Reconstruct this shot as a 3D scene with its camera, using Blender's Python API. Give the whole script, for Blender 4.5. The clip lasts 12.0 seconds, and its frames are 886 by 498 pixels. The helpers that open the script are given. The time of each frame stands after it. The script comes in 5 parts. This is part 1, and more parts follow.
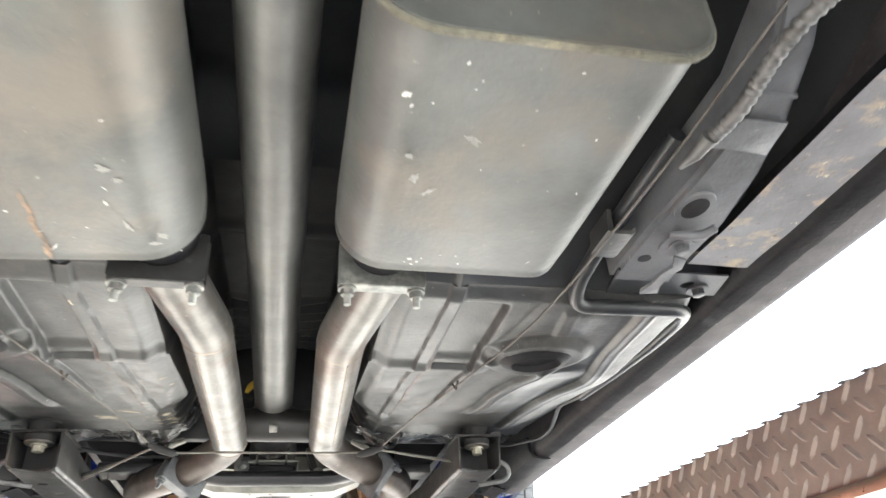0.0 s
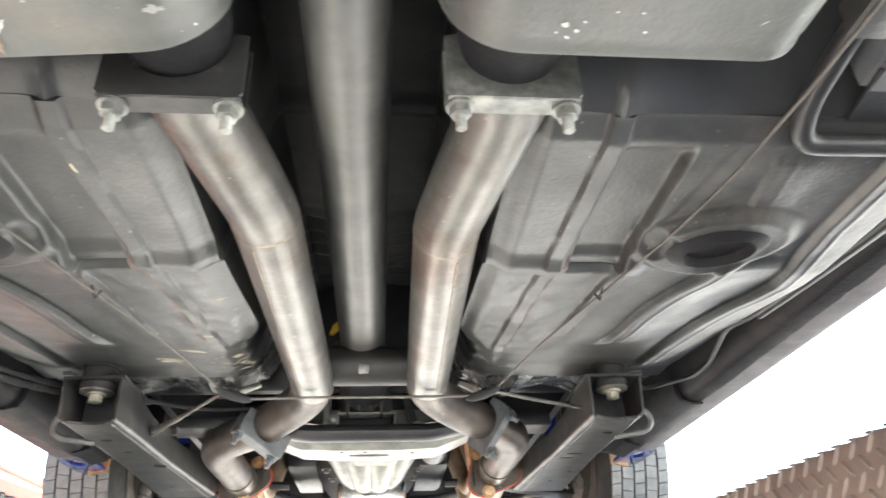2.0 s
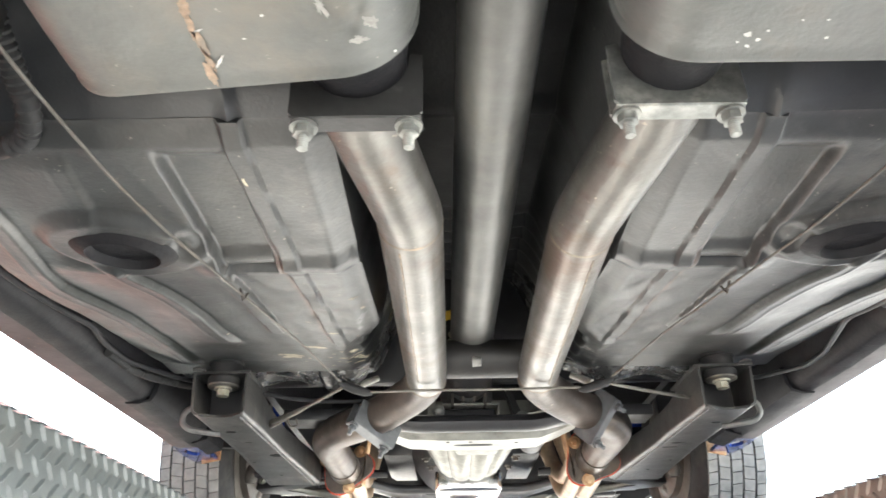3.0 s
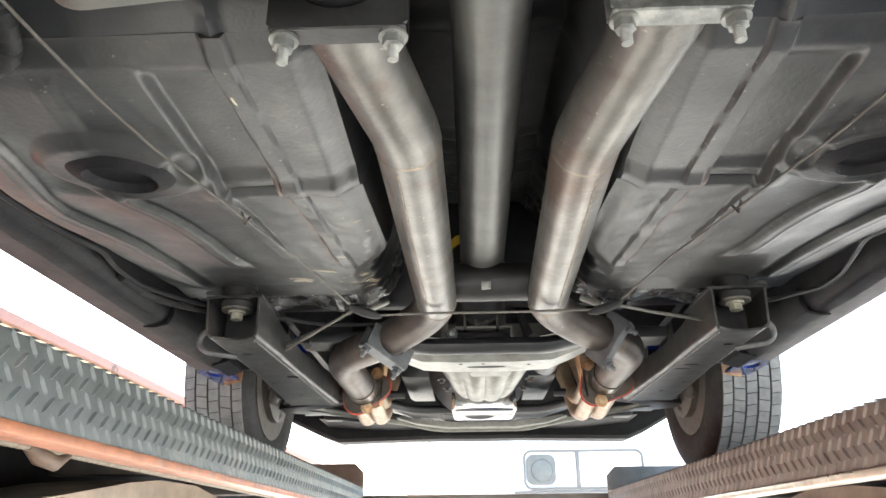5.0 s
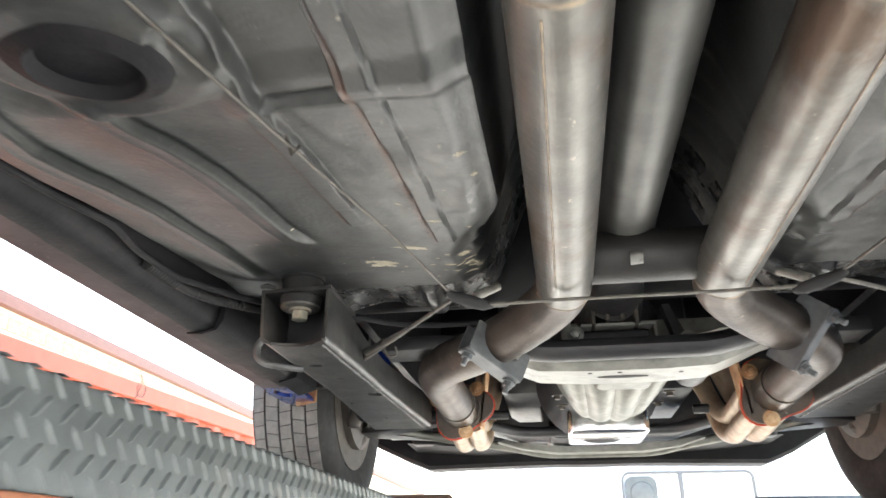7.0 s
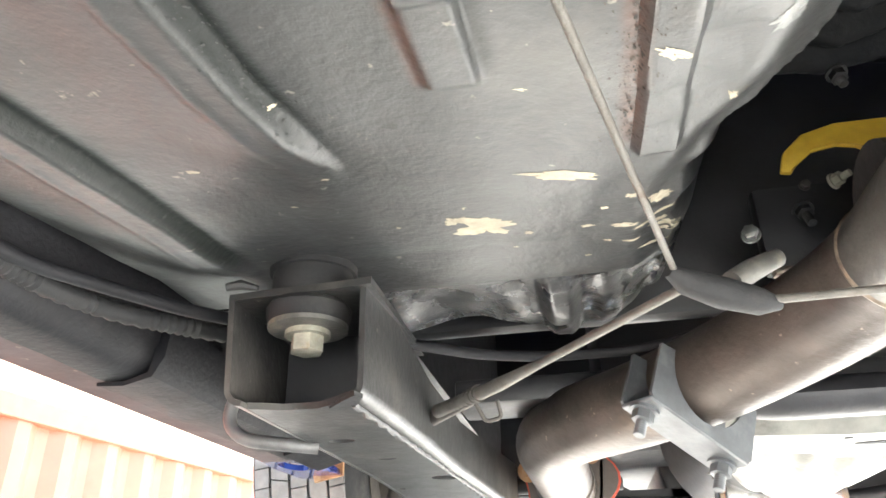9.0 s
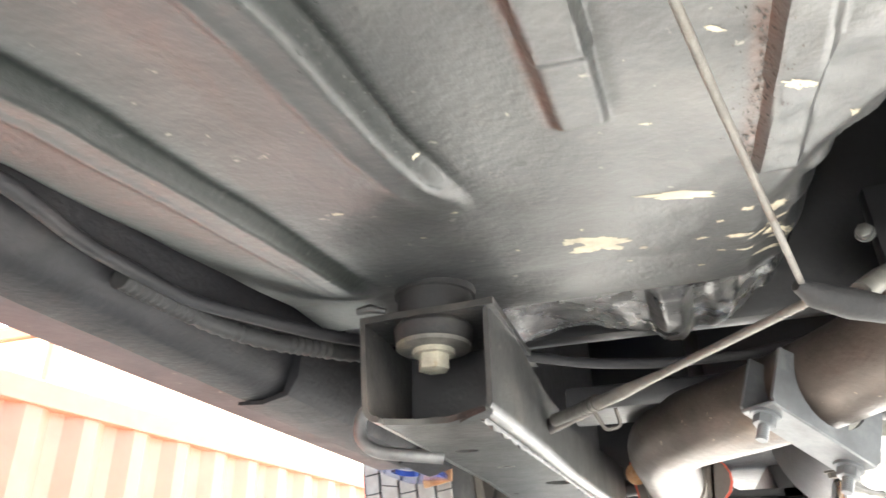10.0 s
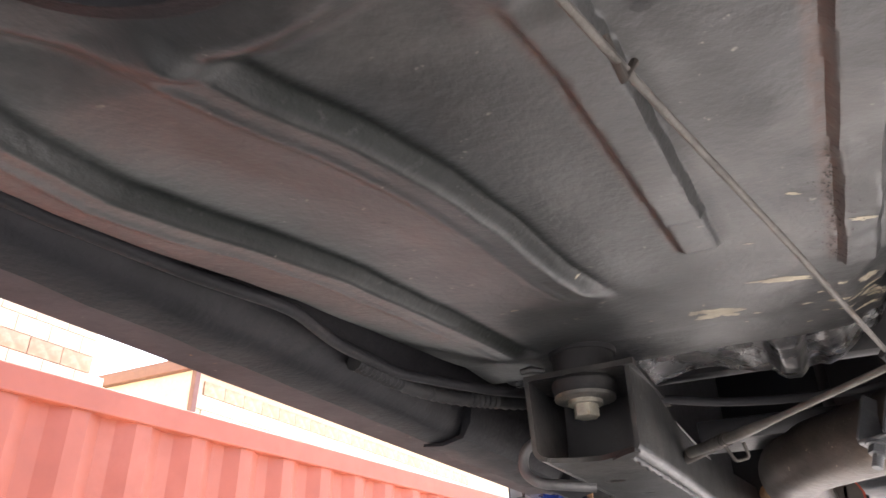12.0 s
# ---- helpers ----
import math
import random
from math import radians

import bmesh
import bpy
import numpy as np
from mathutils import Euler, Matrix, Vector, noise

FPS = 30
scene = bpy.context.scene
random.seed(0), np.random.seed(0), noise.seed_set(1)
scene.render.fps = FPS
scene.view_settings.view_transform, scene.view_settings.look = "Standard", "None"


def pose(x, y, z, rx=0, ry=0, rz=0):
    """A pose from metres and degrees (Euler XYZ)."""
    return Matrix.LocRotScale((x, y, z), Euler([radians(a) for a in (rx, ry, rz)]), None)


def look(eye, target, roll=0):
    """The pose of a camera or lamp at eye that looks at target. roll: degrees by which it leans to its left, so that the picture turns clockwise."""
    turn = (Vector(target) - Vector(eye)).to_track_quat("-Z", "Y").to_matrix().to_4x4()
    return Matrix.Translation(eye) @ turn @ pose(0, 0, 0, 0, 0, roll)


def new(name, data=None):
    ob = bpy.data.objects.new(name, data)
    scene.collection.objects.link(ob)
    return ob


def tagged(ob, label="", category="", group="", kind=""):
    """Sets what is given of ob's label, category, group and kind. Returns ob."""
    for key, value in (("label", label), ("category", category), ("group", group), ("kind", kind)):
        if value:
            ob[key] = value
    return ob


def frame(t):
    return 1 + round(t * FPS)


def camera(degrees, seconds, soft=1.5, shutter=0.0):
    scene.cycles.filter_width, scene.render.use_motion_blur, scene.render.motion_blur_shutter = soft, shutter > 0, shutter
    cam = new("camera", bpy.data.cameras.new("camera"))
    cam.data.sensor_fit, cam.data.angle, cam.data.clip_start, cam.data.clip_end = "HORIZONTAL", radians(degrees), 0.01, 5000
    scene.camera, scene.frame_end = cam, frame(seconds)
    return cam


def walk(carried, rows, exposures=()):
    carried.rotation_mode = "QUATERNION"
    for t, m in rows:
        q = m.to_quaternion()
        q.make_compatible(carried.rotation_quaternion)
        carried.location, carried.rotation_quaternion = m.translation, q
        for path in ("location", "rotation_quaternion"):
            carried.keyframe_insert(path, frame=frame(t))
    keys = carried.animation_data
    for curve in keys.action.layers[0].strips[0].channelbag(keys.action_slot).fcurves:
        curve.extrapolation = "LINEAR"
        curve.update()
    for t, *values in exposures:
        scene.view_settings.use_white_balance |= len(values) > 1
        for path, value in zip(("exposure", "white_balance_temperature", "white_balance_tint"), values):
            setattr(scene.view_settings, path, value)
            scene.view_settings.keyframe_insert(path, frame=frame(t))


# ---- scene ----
cam = camera(64.0, 12.0, shutter=0.4)
PATH = [
    (0, (0.032, -1.569, 1.523), (0.43, 0.106, 2.541), -3.2),
    (0.5, (0.084, -1.421, 1.549), (0.505, 0.252, 2.562), -3.8),
    (1, (0.13, -1.274, 1.551), (0.457, 0.423, 2.557), -2.9),
    (1.5, (0.102, -1.238, 1.563), (0.366, 0.478, 2.556), -2.5),
    (2, (0.033, -1.238, 1.559), (0.204, 0.504, 2.526), -2.1),
    (2.5, (-0.019, -1.253, 1.556), (0.067, 0.502, 2.512), -1.6),
    (3, (-0.058, -1.265, 1.56), (-0.048, 0.5, 2.501), -1.0),
    (3.2, (-0.067, -1.266, 1.561), (-0.084, 0.501, 2.498), -1.0),
    (4.8, (-0.036, -1.249, 1.553), (-0.103, 0.598, 2.318), -0.5),
    (5, (-0.03, -1.249, 1.56), (-0.094, 0.602, 2.315), -0.5),
    (5.5, (-0.035, -1.249, 1.56), (-0.095, 0.609, 2.298), -0.9),
    (6, (-0.07, -1.217, 1.567), (-0.17, 0.639, 2.306), -0.8),
    (6.5, (-0.136, -1.126, 1.593), (-0.303, 0.715, 2.356), -0.6),
    (7, (-0.109, -0.917, 1.624), (-0.389, 0.892, 2.429), -0.1),
    (7.2, (-0.098, -0.856, 1.634), (-0.405, 0.943, 2.453), 0.2),
    (8.8, (-0.273, -0.44, 1.776), (-0.605, 1.326, 2.655), -0.8),
    (9, (-0.279, -0.437, 1.786), (-0.61, 1.327, 2.668), -1.2),
    (9.5, (-0.294, -0.443, 1.791), (-0.68, 1.311, 2.672), -1.3),
    (10, (-0.299, -0.473, 1.788), (-0.84, 1.236, 2.675), -1.1),
    (10.5, (-0.294, -0.534, 1.787), (-0.967, 1.119, 2.69), -1.0),
    (11, (-0.287, -0.614, 1.781), (-1.076, 0.973, 2.708), -1.4),
    (11.5, (-0.286, -0.639, 1.776), (-1.125, 0.917, 2.712), -0.9),
    (12, (-0.281, -0.624, 1.775), (-1.09, 0.949, 2.708), -0.6),
]
EXPOSURES = [(0, 3.5, 6800, 4), (1.5, 3.5, 6800, 4), (3, 3.48, 6800, 4), (4.8, 3.06, 6800, 4), (5.5, 2.96, 6800, 4), (7, 3.06, 6800, 4), (7.2, 3.15, 6800, 4), (8.8, 4.18, 6800, 4), (9.5, 4.25, 6800, 4), (10.3, 4.25, 6900, 5), (10.6, 4.1, 6900, 6), (11, 3.6, 6900, 8), (11.5, 3.0, 6900, 12), (12, 2.75, 6900, 15)]
walk(cam, [(t, look(eye, target, roll)) for t, eye, target, roll in PATH], EXPOSURES)

# ---- world, sun ----
SUN_DIR = Vector((-0.24, 0.48, 0.85)).normalized()
world = bpy.data.worlds.new("world")
scene.world = world
world.use_nodes = True
sky = world.node_tree.nodes.new("ShaderNodeTexSky")
sky.sky_type = "NISHITA"
sky.sun_disc = False
sky.sun_elevation = math.asin(SUN_DIR.z)
sky.sun_rotation = math.atan2(SUN_DIR.x, SUN_DIR.y)
sky.dust_density = 3.0
world.node_tree.links.new(sky.outputs[0], world.node_tree.nodes["Background"].inputs[0])
world.node_tree.nodes["Background"].inputs[1].default_value = 0.15
sun = new("sun", bpy.data.lights.new("sun", "SUN"))
sun.data.energy = 4.5
sun.data.angle = radians(0.6)
sun.data.color = (1.0, 0.97, 0.93)
sun.matrix_world = look(SUN_DIR * 30, (0, 0, 0))


# ---- materials ----
def material(name, base, rough=0.6, metal=0.0, vary=0.25, scale=18.0, second=None, patch=0.5, patch_scale=5.0, bump=0.15, bump_scale=160.0,
             spots=None, spot_amount=0.0, spot_scale=40.0, coat=0.0, per_object=0.0, streak=None, spec=0.5, fine=None, fine_amount=0.0, fine_scale=150.0, rib_shade=None):
    """Base colour with mottling at two scales, optional patches of a second colour, optional flecks, fine relief."""
    m = bpy.data.materials.new(name)
    m.use_nodes = True
    nt = m.node_tree
    N, L = nt.nodes, nt.links
    bsdf = N["Principled BSDF"]
    geo = N.new("ShaderNodeTexCoord")
    out = geo.outputs["Object"]
    if streak:
        mp = N.new("ShaderNodeMapping")
        mp.inputs["Scale"].default_value = streak
        L.new(out, mp.inputs["Vector"])
        out = mp.outputs[0]

    def noise_tex(s, detail=6.0, rough_n=0.6):
        n = N.new("ShaderNodeTexNoise")
        n.inputs["Scale"].default_value, n.inputs["Detail"].default_value, n.inputs["Roughness"].default_value = s, detail, rough_n
        L.new(out, n.inputs["Vector"])
        return n.outputs["Fac"]

    def ramp(fac, a, b, ca=(0, 0, 0, 1), cb=(1, 1, 1, 1)):
        r = N.new("ShaderNodeValToRGB")
        r.color_ramp.elements[0].position, r.color_ramp.elements[1].position = a, b
        r.color_ramp.elements[0].color, r.color_ramp.elements[1].color = ca, cb
        L.new(fac, r.inputs[0])
        return r.outputs[0]

    def mix(fac, a, b, kind="MIX"):
        x = N.new("ShaderNodeMix")
        x.data_type, x.blend_type = "RGBA", kind
        for s, v in ((x.inputs[0], fac), (x.inputs[6], a), (x.inputs[7], b)):
            if isinstance(v, bpy.types.NodeSocket):
                L.new(v, s)
            else:
                s.default_value = v
        return x.outputs[2]

    lo = tuple(c * (1 - vary) for c in base) + (1,)
    hi = tuple(min(1, c * (1 + vary)) for c in base) + (1,)
    col = ramp(noise_tex(scale), 0.3, 0.7, lo, hi)
    if second:
        col = mix(ramp(noise_tex(patch_scale, 8, 0.65), 1 - patch - 0.06, 1 - patch + 0.08), col, (*second, 1))
    if spots:
        col = mix(ramp(noise_tex(spot_scale, 4, 0.7), 0.74 - spot_amount, 0.77 - spot_amount), col, (*spots, 1))
    if fine:
        col = mix(ramp(noise_tex(fine_scale, 3, 0.7), 0.70 - fine_amount, 0.76 - fine_amount), col, (*fine, 1))
    shade_mask = None
    # the mask darkens the base colour: rib shade painted in, with some dirt
    if rib_shade:
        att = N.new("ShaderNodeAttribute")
        att.attribute_name = "shade_and_grime"
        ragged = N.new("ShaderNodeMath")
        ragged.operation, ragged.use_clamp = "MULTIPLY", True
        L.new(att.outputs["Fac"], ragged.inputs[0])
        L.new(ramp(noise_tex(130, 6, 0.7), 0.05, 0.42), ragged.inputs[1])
        shade_mask = ragged.outputs[0]
        col = mix(shade_mask, col, (*rib_shade, 1))
        # brown mask: rust along rib E, a red-brown line along rib D
        rusty = N.new("ShaderNodeAttribute")
        rusty.attribute_name = "rust"
        eaten = N.new("ShaderNodeMath")
        eaten.operation, eaten.use_clamp = "MULTIPLY", True
        L.new(rusty.outputs["Fac"], eaten.inputs[0])
        L.new(ramp(noise_tex(90, 6, 0.7), 0.25, 0.55), eaten.inputs[1])
        col = mix(eaten.outputs[0], col, (0.072, 0.036, 0.024, 1))
    if per_object:
        info = N.new("ShaderNodeObjectInfo")
        grey = ramp(info.outputs["Random"], 0, 1, (1 - per_object,) * 3 + (1,), (1 + per_object * 0.3,) * 3 + (1,))
        col = mix(1.0, col, grey, "MULTIPLY")
    L.new(col, bsdf.inputs["Base Color"])
    rr = N.new("ShaderNodeMapRange")
    rr.inputs["To Min"].default_value, rr.inputs["To Max"].default_value = max(0.03, rough - 0.12), min(1, rough + 0.15)
    L.new(noise_tex(scale * 2.3), rr.inputs["Value"])
    L.new(rr.outputs[0], bsdf.inputs["Roughness"])
    bsdf.inputs["Metallic"].default_value = metal
    bsdf.inputs["Specular IOR Level"].default_value = spec
    # less gloss as well where the rib shade is painted
    if shade_mask:
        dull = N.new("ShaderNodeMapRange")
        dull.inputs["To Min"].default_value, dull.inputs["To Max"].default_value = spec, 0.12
        L.new(shade_mask, dull.inputs["Value"])
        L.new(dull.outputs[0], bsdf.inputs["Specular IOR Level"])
    bsdf.inputs["Coat Weight"].default_value = coat
    if bump:
        b = N.new("ShaderNodeBump")
        b.inputs["Strength"].default_value, b.inputs["Distance"].default_value = bump, 0.002
        L.new(noise_tex(bump_scale, 5, 0.6), b.inputs["Height"])
        L.new(b.outputs[0], bsdf.inputs["Normal"])
    return m


M = {
    "undercoat": material("undercoat", (0.026, 0.027, 0.029), 0.34, 0.0, 0.35, 9, (0.055, 0.055, 0.054), 0.36, 4, 0.25, 300),
    "undercoat_dark": material("undercoat_dark", (0.012, 0.012, 0.014), 0.6, 0.0, 0.3, 12, (0.024, 0.022, 0.023), 0.4, 7, 0.5, 160, spec=0.22, fine=(0.3, 0.28, 0.25), fine_amount=-0.06, fine_scale=90),
    "rocker": material("rocker", (0.060, 0.054, 0.058), 0.62, 0.0, 0.4, 10, (0.085, 0.078, 0.080), 0.40, 8, 0.25, 150, (0.20, 0.12, 0.07), 0.03, 26, spec=0.12, fine=(0.18, 0.165, 0.145), fine_amount=0.03, fine_scale=80),
    "pipe": material("pipe", (0.125, 0.120, 0.110), 0.36, 0.6, 0.45, 12, (0.085, 0.060, 0.044), 0.44, 7, 0.3, 150, (0.32, 0.27, 0.20), 0.01, 34, fine=(0.28, 0.25, 0.21), fine_amount=0.03, fine_scale=80),
    "muffler": material("muffler", (0.104, 0.107, 0.102), 0.44, 0.3, 0.32, 7, (0.132, 0.119, 0.102), 0.40, 5, 0.3, 140, (0.20, 0.19, 0.17), 0.005, 38, fine=(0.22, 0.21, 0.185), fine_amount=0.02, fine_scale=95),
    "shaft": material("shaft", (0.115, 0.114, 0.108), 0.42, 0.2, 0.35, 12, (0.16, 0.152, 0.132), 0.36, 8, 0.2, 240, (0.24, 0.23, 0.21), -0.01, 30),
    "zinc": material("zinc", (0.20, 0.205, 0.195), 0.4, 0.6, 0.35, 60, (0.32, 0.32, 0.29), 0.4, 30, 0.25, 300, (0.06, 0.06, 0.06), 0.02, 70),
    "black": material("black", (0.018, 0.018, 0.020), 0.42, 0.0, 0.3, 20, (0.04, 0.038, 0.036), 0.35, 9, 0.2, 200, spec=0.5),
    "black_matte": material("black_matte", (0.011, 0.011, 0.012), 0.65, 0.0, 0.3, 20, (0.022, 0.021, 0.020), 0.35, 9, 0.3, 200, spec=0.2),
    "rubber": material("rubber", (0.018, 0.018, 0.019), 0.7, 0.0, 0.25, 30, (0.04, 0.038, 0.035), 0.42, 14, 0.3, 300, spec=0.35),
    "subframe": material("subframe", (0.034, 0.034, 0.033), 0.40, 0.0, 0.4, 12, (0.08, 0.075, 0.068), 0.40, 9, 0.35, 150, (0.20, 0.18, 0.15), 0.0, 40, spec=0.45, fine=(0.19, 0.175, 0.15), fine_amount=0.02, fine_scale=90),
    "alloy": material("alloy", (0.165, 0.165, 0.145), 0.4, 0.5, 0.3, 25, (0.105, 0.10, 0.085), 0.38, 9, 0.35, 160, (0.06, 0.055, 0.048), -0.02, 40),
    "chrome": material("chrome", (0.8, 0.8, 0.8), 0.15, 1.0, 0.05, 20, None, 0.5, 5, 0.05),
    "rust": material("rust", (0.36, 0.19, 0.09), 0.6, 0.35, 0.4, 40, (0.5, 0.36, 0.22), 0.5, 16, 0.4, 200),
    "header": material("header", (0.33, 0.25, 0.175), 0.42, 0.5, 0.3, 30, (0.25, 0.135, 0.075), 0.40, 14, 0.3, 200, (0.45, 0.38, 0.3), -0.01, 40),
    "gasket": material("gasket", (0.45, 0.05, 0.02), 0.6, 0.0, 0.3, 40),
    "cable": material("cable", (0.12, 0.112, 0.10), 0.55, 0.4, 0.35, 50, (0.08, 0.062, 0.048), 0.4, 25, 0.5, 700),
    "blue": material("blue_paint", (0.02, 0.045, 0.22), 0.2, 0.2, 0.1, 20, None, 0.5, 5, 0.05, 200, coat=0.8),
    "yellow": material("yellow_paint", (0.55, 0.36, 0.04), 0.5, 0.0, 0.2, 30),
    "runway": material("runway", (0.115, 0.125, 0.125), 0.42, 0.15, 0.2, 25, (0.16, 0.155, 0.145), 0.38, 8, 0.2, 260, (0.22, 0.17, 0.12), -0.02, 40),
    # lighter copy of runway: sunlight on the right side put into the colour
    "runway_sunlit": material("runway_sunlit", (0.21, 0.175, 0.155), 0.5, 0.1, 0.2, 25, (0.27, 0.225, 0.19), 0.4, 8, 0.2, 260, (0.12, 0.10, 0.09), -0.02, 40),
    "steel_dark": material("steel_dark", (0.055, 0.048, 0.042), 0.55, 0.2, 0.35, 12, (0.11, 0.075, 0.05), 0.4, 7, 0.3, 200),
    "container": material("container", (0.41, 0.100, 0.053), 0.5, 0.0, 0.08, 6, (0.45, 0.118, 0.066), 0.4, 2.5, 0.1, 120, (0.40, 0.14, 0.08), -0.02, 30),
    "block": material("block", (0.62, 0.54, 0.39), 0.9, 0.0, 0.16, 10, (0.69, 0.62, 0.48), 0.45, 9, 0.8, 30, per_object=0.06),
    "block_band": material("block_band", (0.46, 0.32, 0.21), 0.9, 0.0, 0.15, 10, (0.52, 0.39, 0.27), 0.45, 9, 0.7, 30, per_object=0.15),
    "mortar": material("mortar", (0.58, 0.51, 0.375), 0.95, 0.0, 0.12, 20),
    "fascia": material("fascia", (0.17, 0.08, 0.06), 0.5, 0.0, 0.1, 10),
    "concrete": material("concrete", (0.47, 0.463, 0.45), 0.85, 0.0, 0.12, 3.5, (0.41, 0.404, 0.39), 0.4, 0.8, 0.3, 60),
    # chosen dark to take bounce light away under the car
    "asphalt": material("asphalt", (0.052, 0.051, 0.050), 0.9, 0.0, 0.2, 3.5, (0.036, 0.035, 0.034), 0.4, 0.8, 0.4, 60),
    "white": material("white_paint", (0.8, 0.8, 0.79), 0.3, 0.0, 0.04, 6, None, 0.5, 5, 0.03, coat=0.5),
    "floor_pan": material("floor_pan", (0.030, 0.031, 0.031), 0.42, 0.0, 0.5, 7, (0.074, 0.072, 0.068), 0.40, 5, 0.35, 150, (0.13, 0.127, 0.118), 0.005, 34, spec=0.6, fine=(0.19, 0.175, 0.15), fine_amount=0.02, fine_scale=85, rib_shade=(0.014, 0.016, 0.015)),
    "shade_and_grime": material("shade_and_grime", (0.019, 0.020, 0.019), 0.55, 0.0, 0.5, 40, (0.042, 0.042, 0.039), 0.42, 55, 0.7, 200, spec=0.35, fine=(0.13, 0.125, 0.11), fine_amount=0.0, fine_scale=120),
    "toe": material("toe", (0.042, 0.042, 0.043), 0.26, 0.0, 0.5, 12, (0.13, 0.127, 0.122), 0.42, 12, 0.4, 130, (0.30, 0.295, 0.28), 0.02, 40, spec=0.6, fine=(0.22, 0.21, 0.19), fine_amount=0.02, fine_scale=90),
    "pipe_hot": material("pipe_hot", (0.062, 0.050, 0.043), 0.44, 0.4, 0.45, 14, (0.105, 0.078, 0.058), 0.40, 9, 0.35, 150, (0.19, 0.115, 0.06), 0.015, 22, fine=(0.22, 0.18, 0.145), fine_amount=0.03, fine_scale=85),
    # bare steel with the container's orange reflection put into its colour
    "edge_reflection": material("edge_reflection", (0.34, 0.13, 0.065), 0.42, 0.3, 0.35, 20, (0.22, 0.20, 0.17), 0.36, 9, 0.25, 200, (0.2, 0.12, 0.08), 0.0, 30),
    # darker than black paint: part of the tunnel's shade is in this colour
    "tunnel_shade_black": material("tunnel_shade_black", (0.011, 0.012, 0.0135), 0.55, 0.0, 0.4, 12, (0.022, 0.022, 0.022), 0.36, 20, 0.4, 150, spec=0.3),
    "pipe_weld": material("pipe_weld", (0.20, 0.165, 0.13), 0.55, 0.4, 0.35, 60, (0.32, 0.25, 0.17), 0.4, 30, 0.5, 200),
    "rust_pale": material("rust_pale", (0.24, 0.17, 0.12), 0.7, 0.0, 0.35, 90, (0.15, 0.125, 0.10), 0.45, 60, 0.5, 300),
    "scuff": material("scuff", (0.23, 0.228, 0.215), 0.5, 0.2, 0.2, 90, (0.16, 0.157, 0.148), 0.45, 60, 0.3, 300),
    "pipe_black": material("pipe_black", (0.014, 0.013, 0.0125), 0.5, 0.0, 0.4, 20, (0.034, 0.028, 0.024), 0.36, 9, 0.25, 220),
    "seam": material("seam", (0.13, 0.122, 0.095), 0.8, 0.1, 0.45, 45, (0.26, 0.23, 0.16), 0.36, 25, 0.8, 120, (0.36, 0.30, 0.19), -0.02, 60),
    "clamp_dark": material("clamp_dark", (0.03, 0.03, 0.03), 0.4, 0.3, 0.3, 40, (0.10, 0.098, 0.095), 0.35, 20, 0.2, 200),
    "clamp_grey": material("clamp_grey", (0.10, 0.106, 0.112), 0.45, 0.3, 0.25, 40, (0.16, 0.163, 0.165), 0.4, 20, 0.2, 200),
    "bolt": material("bolt", (0.36, 0.345, 0.28), 0.5, 0.3, 0.3, 90, (0.30, 0.25, 0.16), 0.35, 60, 0.3, 300),
    "washer": material("washer", (0.16, 0.155, 0.14), 0.45, 0.5, 0.3, 60, (0.3, 0.27, 0.2), 0.4, 30, 0.3, 300),
    "xmember": material("xmember", (0.22, 0.22, 0.20), 0.4, 0.3, 0.25, 25, (0.10, 0.096, 0.088), 0.38, 12, 0.3, 220, (0.06, 0.056, 0.052), -0.01, 50),
    "tread": material("tread", (0.20, 0.198, 0.19), 0.8, 0.0, 0.2, 40, (0.13, 0.13, 0.128), 0.38, 16, 0.3, 300),
    "rim": material("rim", (0.10, 0.09, 0.078), 0.5, 0.4, 0.25, 30, (0.08, 0.052, 0.036), 0.35, 14, 0.2, 200),
    "conduit": material("conduit", (0.15, 0.15, 0.148), 0.5, 0.4, 0.3, 40, (0.09, 0.088, 0.085), 0.4, 18, 0.2, 200),
    "dirty_panel": material("dirty_panel", (0.175, 0.175, 0.188), 0.6, 0.0, 0.25, 14, (0.36, 0.30, 0.22), 0.40, 26, 0.4, 200, (0.46, 0.40, 0.30), 0.09, 60, spec=0.2, fine=(0.16, 0.10, 0.06), fine_amount=0.06, fine_scale=70),
    "edge_rail": material("edge_rail", (0.45, 0.38, 0.31), 0.3, 1.0, 0.25, 30, (0.28, 0.2, 0.14), 0.36, 12, 0.2, 240),
    "rope": material("rope", (0.28, 0.23, 0.18), 0.6, 0.3, 0.3, 80, None, 0.5, 5, 0.5, 900),
    "tan_steel": material("tan_steel", (0.25, 0.19, 0.14), 0.5, 0.1, 0.3, 14, (0.31, 0.25, 0.19), 0.4, 7, 0.2, 200),
    "stop": material("stop", (0.20, 0.205, 0.20), 0.5, 0.2, 0.2, 14, (0.26, 0.18, 0.12), 0.33, 9, 0.2, 200),
    "stop_rust": material("stop_rust", (0.13, 0.085, 0.062), 0.6, 0.1, 0.3, 14, (0.20, 0.13, 0.09), 0.36, 9, 0.3, 200),
    "beam": material("beam", (0.17, 0.15, 0.13), 0.5, 0.2, 0.3, 9, (0.24, 0.17, 0.12), 0.4, 5, 0.2, 200),
    "chip": material("chip", (0.40, 0.36, 0.27), 0.7, 0.0, 0.3, 60, (0.27, 0.235, 0.175), 0.42, 40, 0.3, 300),
